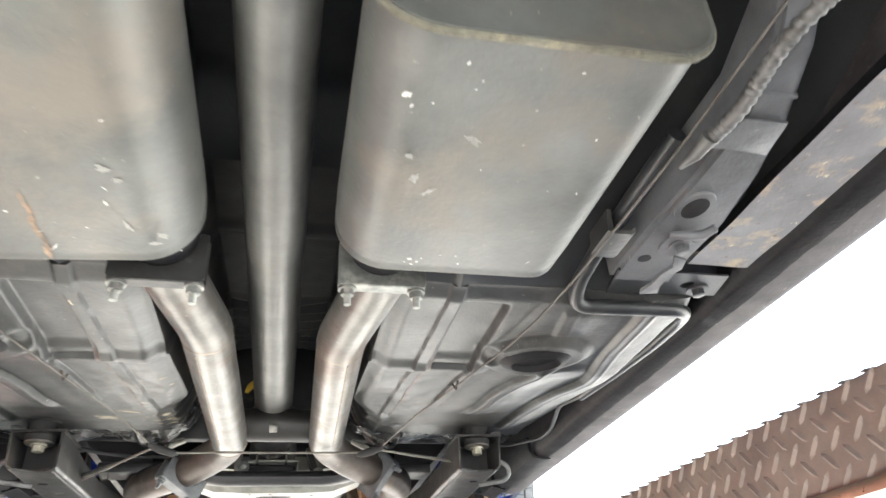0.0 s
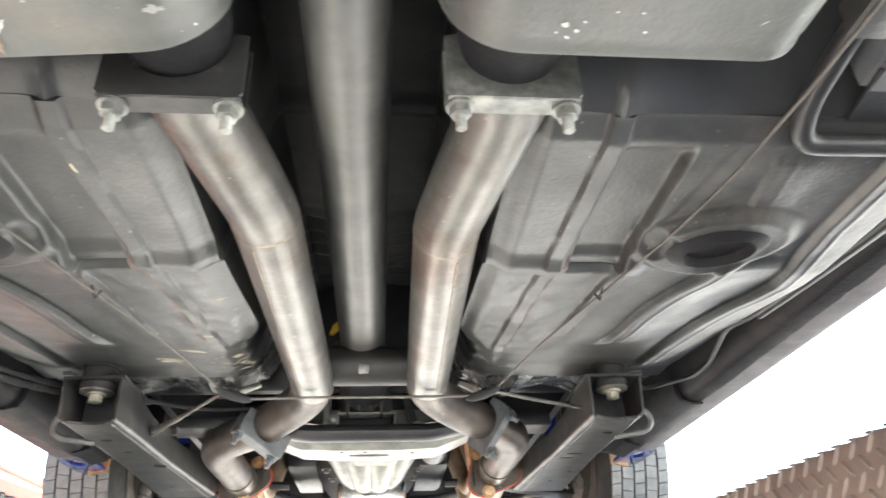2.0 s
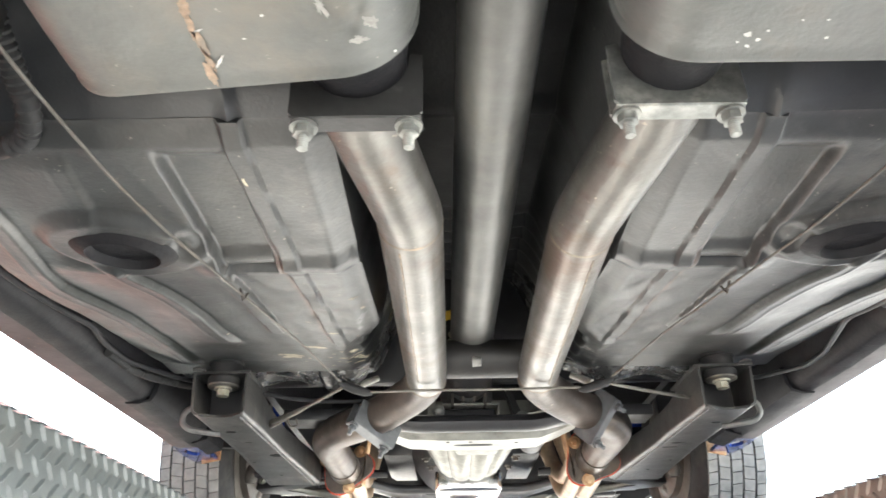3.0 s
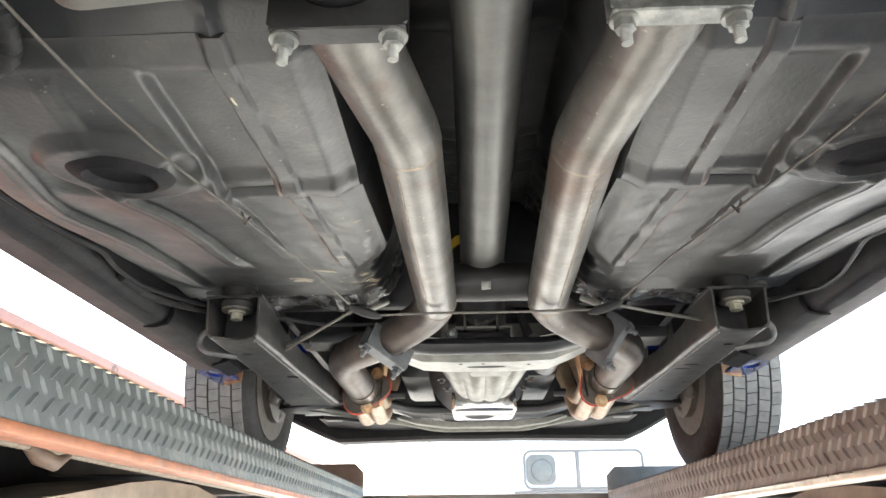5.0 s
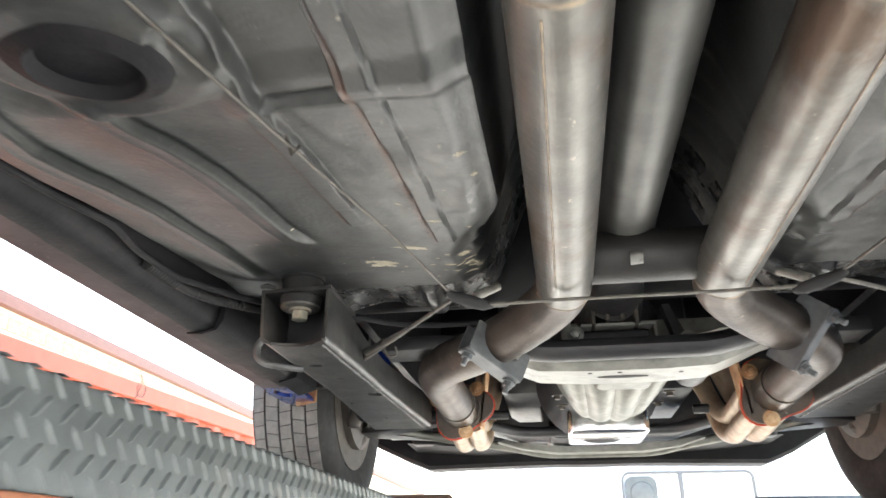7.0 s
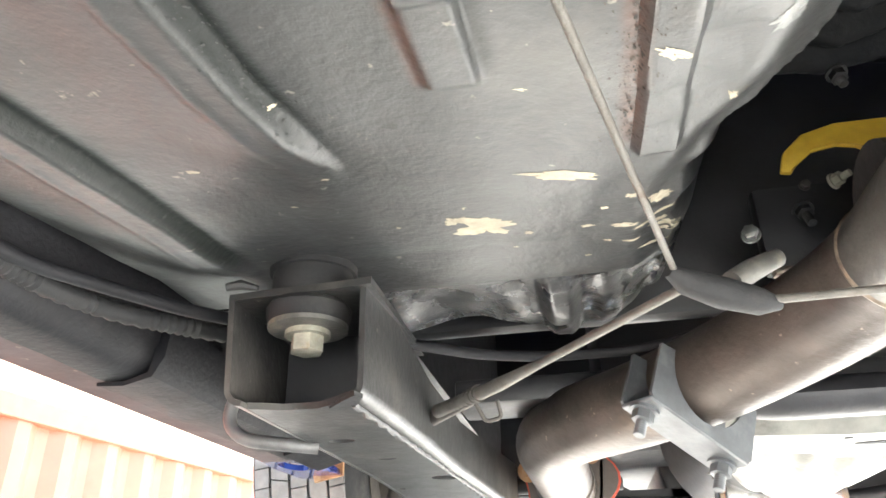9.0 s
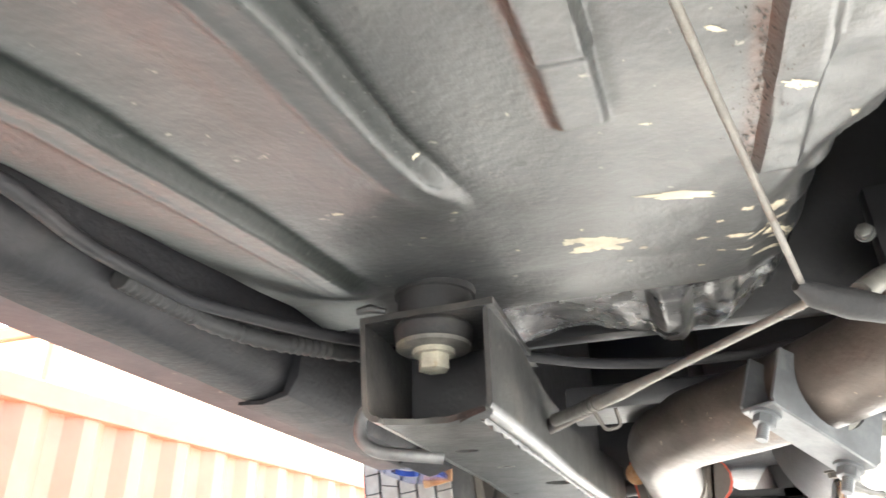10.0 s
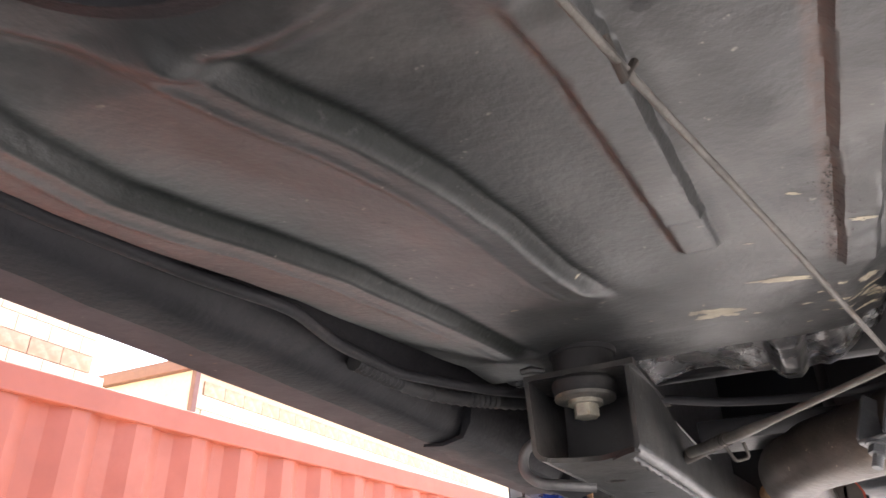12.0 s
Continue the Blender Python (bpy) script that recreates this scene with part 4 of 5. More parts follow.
xm = beam([(-0.245, 1.955, 1.98, 0.25, 0.333), (-0.22, 1.948, 1.975, 0.245, 0.335), (-0.175, 1.928, 1.96, 0.24, 0.34), (-0.13, 1.911, 1.945, 0.238, 0.345), (-0.05, 1.907, 1.94, 0.235, 0.35), (0.07, 1.907, 1.94, 0.235, 0.35),
           (0.15, 1.911, 1.945, 0.238, 0.345), (0.195, 1.928, 1.96, 0.24, 0.34), (0.24, 1.948, 1.975, 0.245, 0.335), (0.265, 1.955, 1.98, 0.25, 0.333)], "xmember", "crossmember", "worn painted gearbox crossmember")
for s in (1, -1):
    arm_bm = prism([(0.252, 1.957), (0.33, 1.957), (0.33, 1.982), (0.252, 1.982)], s * 0.255 + 0.012, s * 0.40, "x", bevel=0.004)
    cp("crossmember_arm", arm_bm, "black", "black crossmember end", xm)
cp("rear_lip", sweep([(-0.23, 0.222, 1.962), (-0.17, 0.212, 1.944), (-0.12, 0.207, 1.932), (0.14, 0.207, 1.932), (0.19, 0.212, 1.944), (0.25, 0.222, 1.962)], 0.024, 12, fillet=0.03, ry=0.75), "black", "black rear lip", xm)
# dark plates carry the shade of slot and holes; nothing is cut
cp("slot", holed([(0.009 + 0.042 * math.cos(t), 0.291 + 0.0085 * math.sin(t)) for t in (2 * math.pi * k / 20 for k in range(20))], [], 1.9062, 1.9068), "black_matte", "dark slot", xm)
for hx, hy in ((-0.046, 0.262), (0.002, 0.262), (0.101, 0.272)):
    cp("small_hole", holed(oval(hx, hy, 0.004, 0.004), [], 1.9064, 1.9069), "black_matte", "", xm)

# front: engine sump, front beam, anti-roll bar, valance
engine = cp("engine", box(-0.24, 0.24, 0.86, 1.50, 2.0, 2.5, 0.03), "black", "black engine block")
cp("sump", prism([(-0.15, 2.02), (-0.13, 1.93), (-0.11, 1.915), (0.11, 1.915), (0.13, 1.93), (0.15, 2.02)], 1.0, 1.36, bevel=0.01), "black", "black oil sump", engine)
beam([(-0.44, 1.99, 2.06, 1.0, 1.16), (-0.30, 1.955, 2.02, 1.0, 1.16), (-0.2, 1.925, 1.96, 1.0, 1.15), (0.2, 1.925, 1.96, 1.0, 1.15), (0.30, 1.955, 2.02, 1.0, 1.16), (0.44, 1.99, 2.06, 1.0, 1.16)], "black", "front_beam", "black front suspension beam")
cp("anti_roll_bar", sweep([(-0.62, 1.0, 1.97), (-0.50, 1.12, 1.955), (-0.22, 1.15, 1.915), (-0.14, 1.16, 1.898), (0.16, 1.16, 1.898), (0.24, 1.15, 1.915), (0.50, 1.12, 1.955), (0.62, 1.0, 1.97)], 0.0125, 16, fillet=0.06), "alloy", "pale bare steel anti-roll bar")
cp("front_plate", prism([(-0.27, 1.925), (-0.20, 1.905), (-0.10, 1.893), (0.12, 1.893), (0.22, 1.905), (0.29, 1.925), (0.27, 1.93), (0.20, 1.918), (0.10, 1.910), (-0.08, 1.910), (-0.18, 1.918), (-0.25, 1.93)], 1.10, 1.16, bevel=0.002), "xmember", "pale worn plate under the front beam")
cp("steering_link", sweep([(-0.30, 0.90, 1.945), (-0.2, 0.98, 1.93), (0.2, 0.98, 1.93), (0.30, 0.90, 1.945)], 0.013, 14, fillet=0.04), "black", "black steering centre link")
beam([(-0.80, 2.03, 2.3, 1.76, 1.90), (-0.66, 1.965, 2.3, 1.76, 1.90), (-0.575, 1.932, 2.3, 1.76, 1.88), (-0.40, 1.936, 2.3, 1.76, 1.87), (-0.15, 1.941, 2.3, 1.76, 1.87), (0.0, 1.939, 2.3, 1.76, 1.87), (0.17, 1.941, 2.3, 1.76, 1.87),
      (0.42, 1.936, 2.3, 1.76, 1.87), (0.615, 1.932, 2.3, 1.76, 1.88), (0.70, 1.965, 2.3, 1.76, 1.90), (0.82, 2.03, 2.3, 1.76, 1.90)], "black_matte", "valance", "black plastic front valance")
cp("radiator_support", box(-0.6, 0.6, 1.55, 1.60, 1.99, 2.6, 0.01), "black", "black radiator support")
cp("splash_shield", sheet(-0.62, 0.62, 1.56, 1.80, 40, 10, lambda x, y: 1.985 + 0.02 * (1.8 - y) + 0.01 * math.cos(x * 9)), "black_matte", "black splash shield")

# wheels: tyre with tread blocks, rim, drum
for s in (1, -1):
    for wy in (1.05, -1.69):
        c = Vector((s * 0.758, wy, CAR_Z + 0.318))
        prof = [(-0.088, 0.20), (-0.098, 0.235), (-0.099, 0.27), (-0.090, 0.300), (-0.080, 0.310), (-0.0795, 0.3105), (0.0795, 0.3105), (0.080, 0.310), (0.090, 0.300), (0.099, 0.27), (0.098, 0.235), (0.088, 0.20)]
        bm = bmesh.new()
        n = 64
        rings = [[bm.verts.new((c.x + dx, c.y + r * math.cos(2 * math.pi * k / n), c.z + r * math.sin(2 * math.pi * k / n))) for k in range(n)] for dx, r in prof]
        for a, b in zip(rings, rings[1:]):
            for k in range(n):
                bm.faces.new((a[k], a[(k + 1) % n], b[(k + 1) % n], b[k]))
        wheel = cp("tyre", bm, "rubber", "worn black road tyre")
        # tread: five rows of staggered blocks
        tread = bmesh.new()
        rows = ((-0.079, -0.054), (-0.049, -0.019), (-0.014, 0.014), (0.019, 0.049), (0.054, 0.079))
        m = 60
        for i, (a, b) in enumerate(rows):
            for k in range(m):
                t0 = 2 * math.pi * (k + 0.5 * (i % 2)) / m
                t1 = t0 + 2 * math.pi / m * 0.93
                sk = 0.012 * (1 if i % 2 else -1)
                vs = []
                for r in (0.309, 0.318):
                    for dx, t in ((a, t0), (b, t0 + sk), (b, t1 + sk), (a, t1)):
                        vs.append(tread.verts.new((c.x + dx, c.y + r * math.cos(t), c.z + r * math.sin(t))))
                for f in ((4, 5, 6, 7), (0, 1, 5, 4), (1, 2, 6, 5), (2, 3, 7, 6), (3, 0, 4, 7)):
                    tread.faces.new([vs[j] for j in f])
        tagged(cp("tread", tread, "tread", "dusty tread blocks", wheel), kind="stuff")
        cp("rim", sweep([(c.x - s * 0.09, c.y, c.z), (c.x - s * 0.082, c.y, c.z), (c.x - s * 0.05, c.y, c.z), (c.x + s * 0.07, c.y, c.z), (c.x + s * 0.085, c.y, c.z)], [0.20, 0.185, 0.172, 0.172, 0.19], 40), "rim", "dull steel rim", wheel)
        cp("brake_drum", sweep([(c.x - s * 0.125, c.y, c.z), (c.x - s * 0.11, c.y, c.z), (c.x - s * 0.06, c.y, c.z)], [0.10, 0.145, 0.145], 36), "steel_dark", "", wheel)
cp("rear_axle", sweep([(-0.66, -1.69, 2.053), (-0.12, -1.69, 2.053), (-0.09, -1.69, 2.055), (0, -1.69, 2.055), (0.09, -1.69, 2.055), (0.12, -1.69, 2.053), (0.66, -1.69, 2.053)], [0.038, 0.038, 0.09, 0.12, 0.09, 0.038, 0.038], 24), "black", "black rear axle")

# body shell: bottom edge rises round the wheels
def shell():
    bm = bmesh.new()
    st = [(-2.95, 0.72, 2.3, 2.52, 2.60), (-2.8, 0.84, 2.12, 2.52, 2.66), (-2.2, 0.89, 2.05, 2.54, 2.69), (-1.69, 0.905, 2.0, 2.56, 2.74), (-1.3, 0.905, 2.085, 2.57, 2.85), (-1.0, 0.90, 2.085, 2.57, 2.99), (-0.6, 0.895, 2.085, 2.57, 3.04), (-0.1, 0.89, 2.085, 2.57, 3.03), (0.3, 0.89, 2.085, 2.57, 2.86),
          (0.55, 0.89, 2.085, 2.58, 2.70), (1.05, 0.905, 2.0, 2.58, 2.68), (1.6, 0.90, 2.02, 2.55, 2.63), (1.9, 0.86, 2.06, 2.5, 2.57), (2.0, 0.78, 2.12, 2.45, 2.5)]
    ys = sorted({round(-2.95 + 0.055 * k, 3) for k in range(91)})
    rings = []
    for y in ys:
        for a, b in zip(st, st[1:]):
            if a[0] <= y <= b[0]:
                t = (y - a[0]) / (b[0] - a[0])
                _, hw, zb, zs, zt = [p + (q - p) * t for p, q in zip(a, b)]
                break
        for wy in (1.05, -1.69):
            d = abs(y - wy)
            if d < 0.37:
                zb = max(zb, 2.05 + math.sqrt(0.37 ** 2 - d * d))
        zb = min(zb, zs - 0.05)
        rw = 0.60 if zt > 2.8 else 0.80
        prof = [(hw * 0.93, zb), (hw * 0.985, zb + 0.12), (hw, zb * 0.4 + zs * 0.6), (hw * 0.985, zs), (hw * 0.93, zs + 0.02), (hw * rw, zt - 0.03), (hw * rw * 0.8, zt)]
        rings.append([bm.verts.new((u, y, v)) for u, v in prof] + [bm.verts.new((-u, y, v)) for u, v in reversed(prof)])
    for a, b in zip(rings, rings[1:]):
        for k in range(13):
            bm.faces.new((a[k], a[k + 1], b[k + 1], b[k]))
    bm.faces.new(rings[0])
    bm.faces.new(rings[-1][::-1])
    return bm


body = cp("body_shell", shell(), "blue", "blue painted car body")
cp("firewall", box(-0.72, 0.72, 0.30, 0.33, 2.05, 2.55, 0.01), "black", "black firewall", body)
for s in (1, -1):
    # lower end of the front fender behind the wheel, with its drain opening and a torn flap
    cp("fender_end", holed([(s * 0.642, 0.475), (s * 0.712, 0.475), (s * 0.722, 0.56), (s * 0.72, 0.66), (s * 0.69, 0.672), (s * 0.65, 0.65)], [oval(s * 0.688, 0.55, 0.018, 0.038)], 1.958, 1.966), "blue", "scratched blue fender bottom", body)
    cp("rust_flap", prism([(s * 0.645, 1.957), (s * 0.69, 1.948), (s * 0.70, 1.99), (s * 0.645, 1.99)], 0.64, 0.647), "rust", "torn rusty flap", body)
    cp("undercoat_flap", prism([(s * 0.60, 2.0), (s * 0.605, 1.955), (s * 0.64, 1.945), (s * 0.646, 2.0)], 0.40, 0.52), "undercoat_dark", "ragged coated flap", body)
    cp("wheel_house", prism([(0.62, 1.98), (0.66, 2.25), (0.80, 2.42), (1.05, 2.48), (1.30, 2.42), (1.44, 2.25), (1.48, 2.0), (1.50, 2.0), (1.46, 2.27), (1.31, 2.45), (1.05, 2.51), (0.79, 2.45), (0.64, 2.27), (0.60, 1.98)], s * 0.52, s * 0.66, "x"), "black", "black inner wheel arch", body)
    cp("arch_top", prism([(0.72, 2.36), (0.80, 2.42), (1.05, 2.48), (1.30, 2.42), (1.38, 2.36), (1.38, 2.39), (1.31, 2.45), (1.05, 2.51), (0.79, 2.45), (0.72, 2.39)], s * 0.66, s * 0.88, "x"), "black", "", body)
    cp("apron", box(min(s * 0.50, s * 0.52), max(s * 0.50, s * 0.52), 0.30, 1.80, 2.10, 2.55, 0), "black", "", body)

# parking brake cables, equaliser and rods
for s in (1, -1):
    pts = [(s * 0.415, -1.25, 1.985), (s * 0.399, -1.08, 1.96), (s * 0.386, -0.95, 1.947), (s * 0.379, -0.83, 1.942), (s * 0.367, -0.712, 1.938), (s * 0.349, -0.611, 1.936), (s * 0.31, -0.436, 1.938), (s * 0.272, -0.275, 1.940), (s * 0.226, -0.104, 1.926)]
    brake = cp("brake_cable", sweep(rounded(pts, 0.03, 4), 0.0017, 10), "cable", "greasy steel parking brake cable")
    cp("cable_guide", sweep([(s * 0.230, -0.109, 1.9255), (s * 0.222, -0.102, 1.922), (s * 0.205, -0.094, 1.918), (s * 0.186, -0.087, 1.914), (s * 0.176, -0.084, 1.913)], [0.003, 0.0065, 0.0082, 0.007, 0.003], 16), "rubber", "dark cable guide", brake)
    cp("guide_stud", sweep([(s * 0.198, -0.090, 1.924), (s * 0.185, -0.080, 1.934), (s * 0.168, -0.070, 1.944)], [0.006, 0.006, 0.005], 12), "washer", "", brake)
    if s < 0:
        cp("pull_rod", sweep([(-0.222, -0.098, 1.921), (-0.30, 0.015, 1.922), (-0.333, 0.062, 1.923), (-0.343, 0.075, 1.923), (-0.395, 0.14, 1.925)], [0.0024, 0.0028, 0.005, 0.005, 0.0055], 12), "cable", "", brake)
        cp("return_spring", ribbed([(-0.352, 0.087, 1.924), (-0.405, 0.165, 1.925)], 0.0068, 0.007, 0.002, 0.0, 12), "steel_dark", "", brake)
        cp("spring_hook", sweep(rounded([(-0.356, 0.094, 1.918), (-0.350, 0.105, 1.906), (-0.338, 0.108, 1.909), (-0.340, 0.100, 1.921)], 0.004, 4), 0.0016, 8), "steel_dark", "", brake)
    else:
        cp("pull_rod", sweep([(0.222, -0.098, 1.921), (0.30, -0.036, 1.926), (0.405, 0.036, 1.932)], [0.0026, 0.003, 0.0034], 12), "cable", "", brake)
    cp("cable_clip", sweep([(s * 0.313, -0.444, 1.946), (s * 0.31, -0.436, 1.9325), (s * 0.307, -0.428, 1.945)], 0.0018, 8), "steel_dark", "", brake)
cp("equaliser_cable", sweep([(-0.19, -0.088, 1.914), (-0.09, -0.085, 1.9165), (0.0, -0.085, 1.9165), (0.09, -0.085, 1.9165), (0.19, -0.088, 1.917)], 0.0022, 10, fillet=0.04), "cable", "dark cable across under the exhaust pipes")

# fuel and brake lines along the sills
cp("fuel_line", sweep(rounded([(0.418, -1.05, 2.0), (0.405, -0.86, 1.975), (0.398, -0.79, 1.955), (0.410, -0.748, 1.944), (0.575, -0.75, 1.945), (0.600, -0.70, 1.958), (0.606, -0.60, 1.962), (0.603, -0.45, 1.968), (0.592, -0.31, 1.972)], 0.035), 0.0105, 16), "undercoat", "thick coated fuel line")
cp("brake_line", sweep(rounded([(0.60, -0.66, 1.960), (0.597, -0.40, 1.966), (0.587, -0.29, 1.972), (0.572, -0.245, 1.974), (0.604, -0.10, 1.968), (0.603, -0.03, 1.968), (0.55, 0.06, 1.975), (0.42, 0.10, 1.99)], 0.02), 0.0042, 12), "undercoat", "thin bent brake line")
cp("brake_line", sweep(rounded([(-0.604, -0.70, 1.955), (-0.603, -0.445, 1.960), (-0.597, -0.344, 1.966), (-0.583, -0.267, 1.970), (-0.595, -0.20, 1.969), (-0.592, -0.108, 1.969), (-0.545, -0.01, 1.972), (-0.50, 0.06, 1.978), (-0.421, 0.101, 1.975), (-0.359, 0.153, 1.975), (-0.306, 0.173, 1.975), (-0.223, 0.175, 1.975), (-0.171, 0.143, 1.975), (-0.10, 0.13, 1.985)], 0.02), 0.0048, 12), "undercoat_dark", "thin bent brake line")
cp("wiring_loom", ribbed([(-0.603, -0.16, 1.966), (-0.599, -0.073, 1.966), (-0.584, -0.025, 1.967), (-0.545, 0.04, 1.972), (-0.52, 0.10, 1.985)], 0.0075, 0.006, 0.0015), "rubber", "ribbed black wiring conduit")
cp("breather_hose", ribbed([(-0.405, -0.86, 1.985), (-0.405, -0.785, 1.952), (-0.425, -0.752, 1.945), (-0.47, -0.745, 1.945), (-0.56, -0.755, 1.952)], 0.011, 0.007, 0.002), "rubber", "ribbed black breather hose")

# rear rails, their brackets and the panels outboard of them
for s in (1, -1):
    line = [(-0.805, 0.440, 0.530, 1.958), (-0.85, 0.436, 0.522, 1.956), (-0.95, 0.434, 0.520, 1.954), (-1.04, 0.439, 0.508, 1.957), (-1.113, 0.443, 0.494, 1.964), (-1.20, 0.428, 0.468, 1.978), (-1.26, 0.400, 0.440, 1.99), (-1.45, 0.36, 0.42, 2.06), (-1.9, 0.36, 0.42, 2.22)]
    bm = bmesh.new()
    rings = [[bm.verts.new((s * a, y, z)), bm.verts.new((s * b, y, z)), bm.verts.new((s * (b + 0.004), y, z + 0.07)), bm.verts.new((s * (a - 0.004), y, z + 0.07))] for y, a, b, z in line]
    for p, q in zip(rings, rings[1:]):
        for k in range(4):
            bm.faces.new((p[k], p[(k + 1) % 4], q[(k + 1) % 4], q[k]))
    bm.faces.new(rings[0])
    bm.faces.new(rings[-1][::-1])
    bmesh.ops.bevel(bm, geom=[e for e in bm.edges if abs((e.verts[0].co - e.verts[1].co).y) > 0.02], offset=0.006, segments=2, affect="EDGES")
    rr = cp("rear_rail", bm, "rail_grey", "curved grey rear frame rail")
    cp("ledge_plate", prism([(s * 0.411, -1.080), (s * 0.424, -1.101), (s * 0.438, -1.126), (s * 0.484, -1.128), (s * 0.492, -1.079), (s * 0.447, -1.083)], 1.9565, 1.9595, "z", bevel=0.001), "rail_grey", "thin cable ledge lapped over the rail", rr)
    cp("rail_seam", box(min(s * 0.442, s * 0.482), max(s * 0.442, s * 0.482), -1.152, -1.1495, 1.968, 1.974, 0.0008), "rail_grey", "", rr)
    cp("access_hole", sweep([(s * 0.463, -0.985, 1.9555), (s * 0.463, -0.985, 1.9525), (s * 0.463, -0.985, 1.9522)], [0.0215, 0.0205, 0.015], 24, ry=1.35), "rail_grey", "raised hole rim", rr)
    # black discs carry the shade inside the rail's holes
    cp("hole_shadow", sweep([(s * 0.463, -0.985, 1.9520), (s * 0.463, -0.985, 1.9516)], 0.0145, 24, ry=1.35), "black_matte", "", rr)
    cp("small_hole", sweep([(s * 0.459, -0.866, 1.9562), (s * 0.459, -0.866, 1.9552)], 0.0085, 18), "black", "", rr)
    bk = holed(rounded_rect(0.044, 0.052, 0.018, 5, s * 0.478, -0.918), [], 1.9455, 1.9495)
    sweep([(s * 0.455, -0.938, 1.946), (s * 0.472, -0.944, 1.942), (s * 0.490, -0.948, 1.942), (s * 0.500, -0.962, 1.944)], [0.004, 0.006, 0.006, 0.005], 10, bk)
    prism([(s * 0.478, -0.90), (s * 0.498, -0.895), (s * 0.504, -0.872), (s * 0.495, -0.852), (s * 0.496, -0.825), (s * 0.503, -0.806), (s * 0.480, -0.800), (s * 0.476, -0.812), (s * 0.484, -0.830), (s * 0.482, -0.856), (s * 0.490, -0.876)], 1.939, 1.9425, "z", bk, 0.001)
    bracket = cp("bracket", bk, "rail_grey", "twisted steel bracket bolted on the rail", rr)
    cp("bracket_bolt", hexbolt((s * 0.480, -0.918, 1.9455), 0.009, 0.010, (0, 0, -1)), "rail_grey", "", rr)
    cp("crimp_tab", holed([(s * 0.44, -0.83), (s * 0.60, -0.83), (s * 0.61, -0.775), (s * 0.45, -0.765)], [oval(s * 0.555, -0.80, 0.010, 0.009), oval(s * 0.515, -0.81, 0.010, 0.003)], 1.958, 1.961), "undercoat", "", rr)
    cp("tab_bolt", hexbolt((s * 0.575, -0.79, 1.958), 0.009, 0.01, (0, 0, -1)), "undercoat", "", rr)
    cp("cable_bracket", prism([(s * 0.388, 1.985), (s * 0.385, 1.955), (s * 0.390, 1.951), (s * 0.414, 1.951), (s * 0.420, 1.955), (s * 0.420, 1.962), (s * 0.414, 1.956), (s * 0.392, 1.956), (s * 0.393, 1.985)], -0.925, -0.870), "subframe", "folded cable bracket", rr)
    cp("conduit", ribbed([(s * 0.424, -1.085, 1.962), (s * 0.425, -1.14, 1.955), (s * 0.420, -1.20, 1.96), (s * 0.424, -1.235, 1.965), (s * 0.445, -1.28, 1.975)], 0.0085, 0.007, 0.002), "conduit", "flexible metal cable conduit", rr)
    cp("conduit_ferrule", sweep([(s * 0.421, -1.095, 1.960), (s * 0.418, -1.07, 1.957), (s * 0.410, -1.05, 1.955)], [0.009, 0.007, 0.003], 12), "conduit", "", rr)
    cp("closing_panel", sheet(min(s * 0.524, s * 0.609), max(s * 0.524, s * 0.609), -1.24, -0.858, 16, 30, lambda x, y: 1.956 + 0.003 * noise.noise(Vector((x * 14, y * 10, 2))), 0.02), "dirty_panel", "mottled dirty closing panel", rr)


# bare and cream paint chips on the floor pan, flecks on the mufflers
def chip(name, cx, cy, rx, ry, turn, seed, fz, mat, parent, label, spiky=0.45):
    bm = bmesh.new()
    n = 48
    c, d = math.cos(turn), math.sin(turn)
    mid = bm.verts.new((cx, cy, fz(cx, cy) - 0.0003))
    ring = []
    for k in range(n):
        a = 2 * math.pi * k / n
        r = max(0.35, 1 + spiky * (0.9 * noise.noise(Vector((math.cos(a) * 1.6, math.sin(a) * 1.6, seed * 3.7))) + 0.7 * noise.noise(Vector((math.cos(a) * 5, math.sin(a) * 5, seed * 1.7)))))
        u, v = rx * r * math.cos(a), ry * r * math.sin(a)
        x, y = cx + u * c - v * d, cy + u * d + v * c
        ring.append(bm.verts.new((x, y, fz(x, y) - 0.0003)))
    for k in range(n):
        bm.faces.new((mid, ring[k], ring[(k + 1) % n]))
    return cp(name, bm, mat, label, parent)


CHIPS = ((-0.178, -0.26, 0.007, 0.016, 0.3), (-0.186, -0.215, 0.005, 0.010, 0.5), (-0.326, -0.036, 0.017, 0.015, 0.35), (-0.343, -0.052, 0.007, 0.006, 0.0), (-0.276, -0.100, 0.019, 0.004, 0.3), (-0.229, -0.210, 0.009, 0.0025, 0.7), (-0.300, -0.020, 0.003, 0.002, 0.2), (-0.215, -0.035, 0.010, 0.005, 0.9),
         (-0.205, -0.005, 0.012, 0.004, 0.4), (-0.238, -0.015, 0.007, 0.003, 0.1), (-0.195, -0.155, 0.006, 0.002, 1.2), (-0.262, -0.250, 0.004, 0.0012, 0.5), (-0.290, -0.190, 0.003, 0.001, 0.3), (-0.246, -0.69, 0.0016, 0.008, -0.1), (0.205, -0.03, 0.022, 0.012, 0.4), (0.24, -0.05, 0.012, 0.005, 0.2), (-0.180, -0.36, 0.006, 0.003, 0.9), (-0.173, -0.30, 0.005, 0.003, 1.1),
         (-0.262, -0.02, 0.004, 0.002, 0.1), (-0.251, -0.045, 0.003, 0.0015, 0.6), (-0.232, 0.015, 0.005, 0.002, 0.2), (-0.199, 0.03, 0.014, 0.003, 0.5))
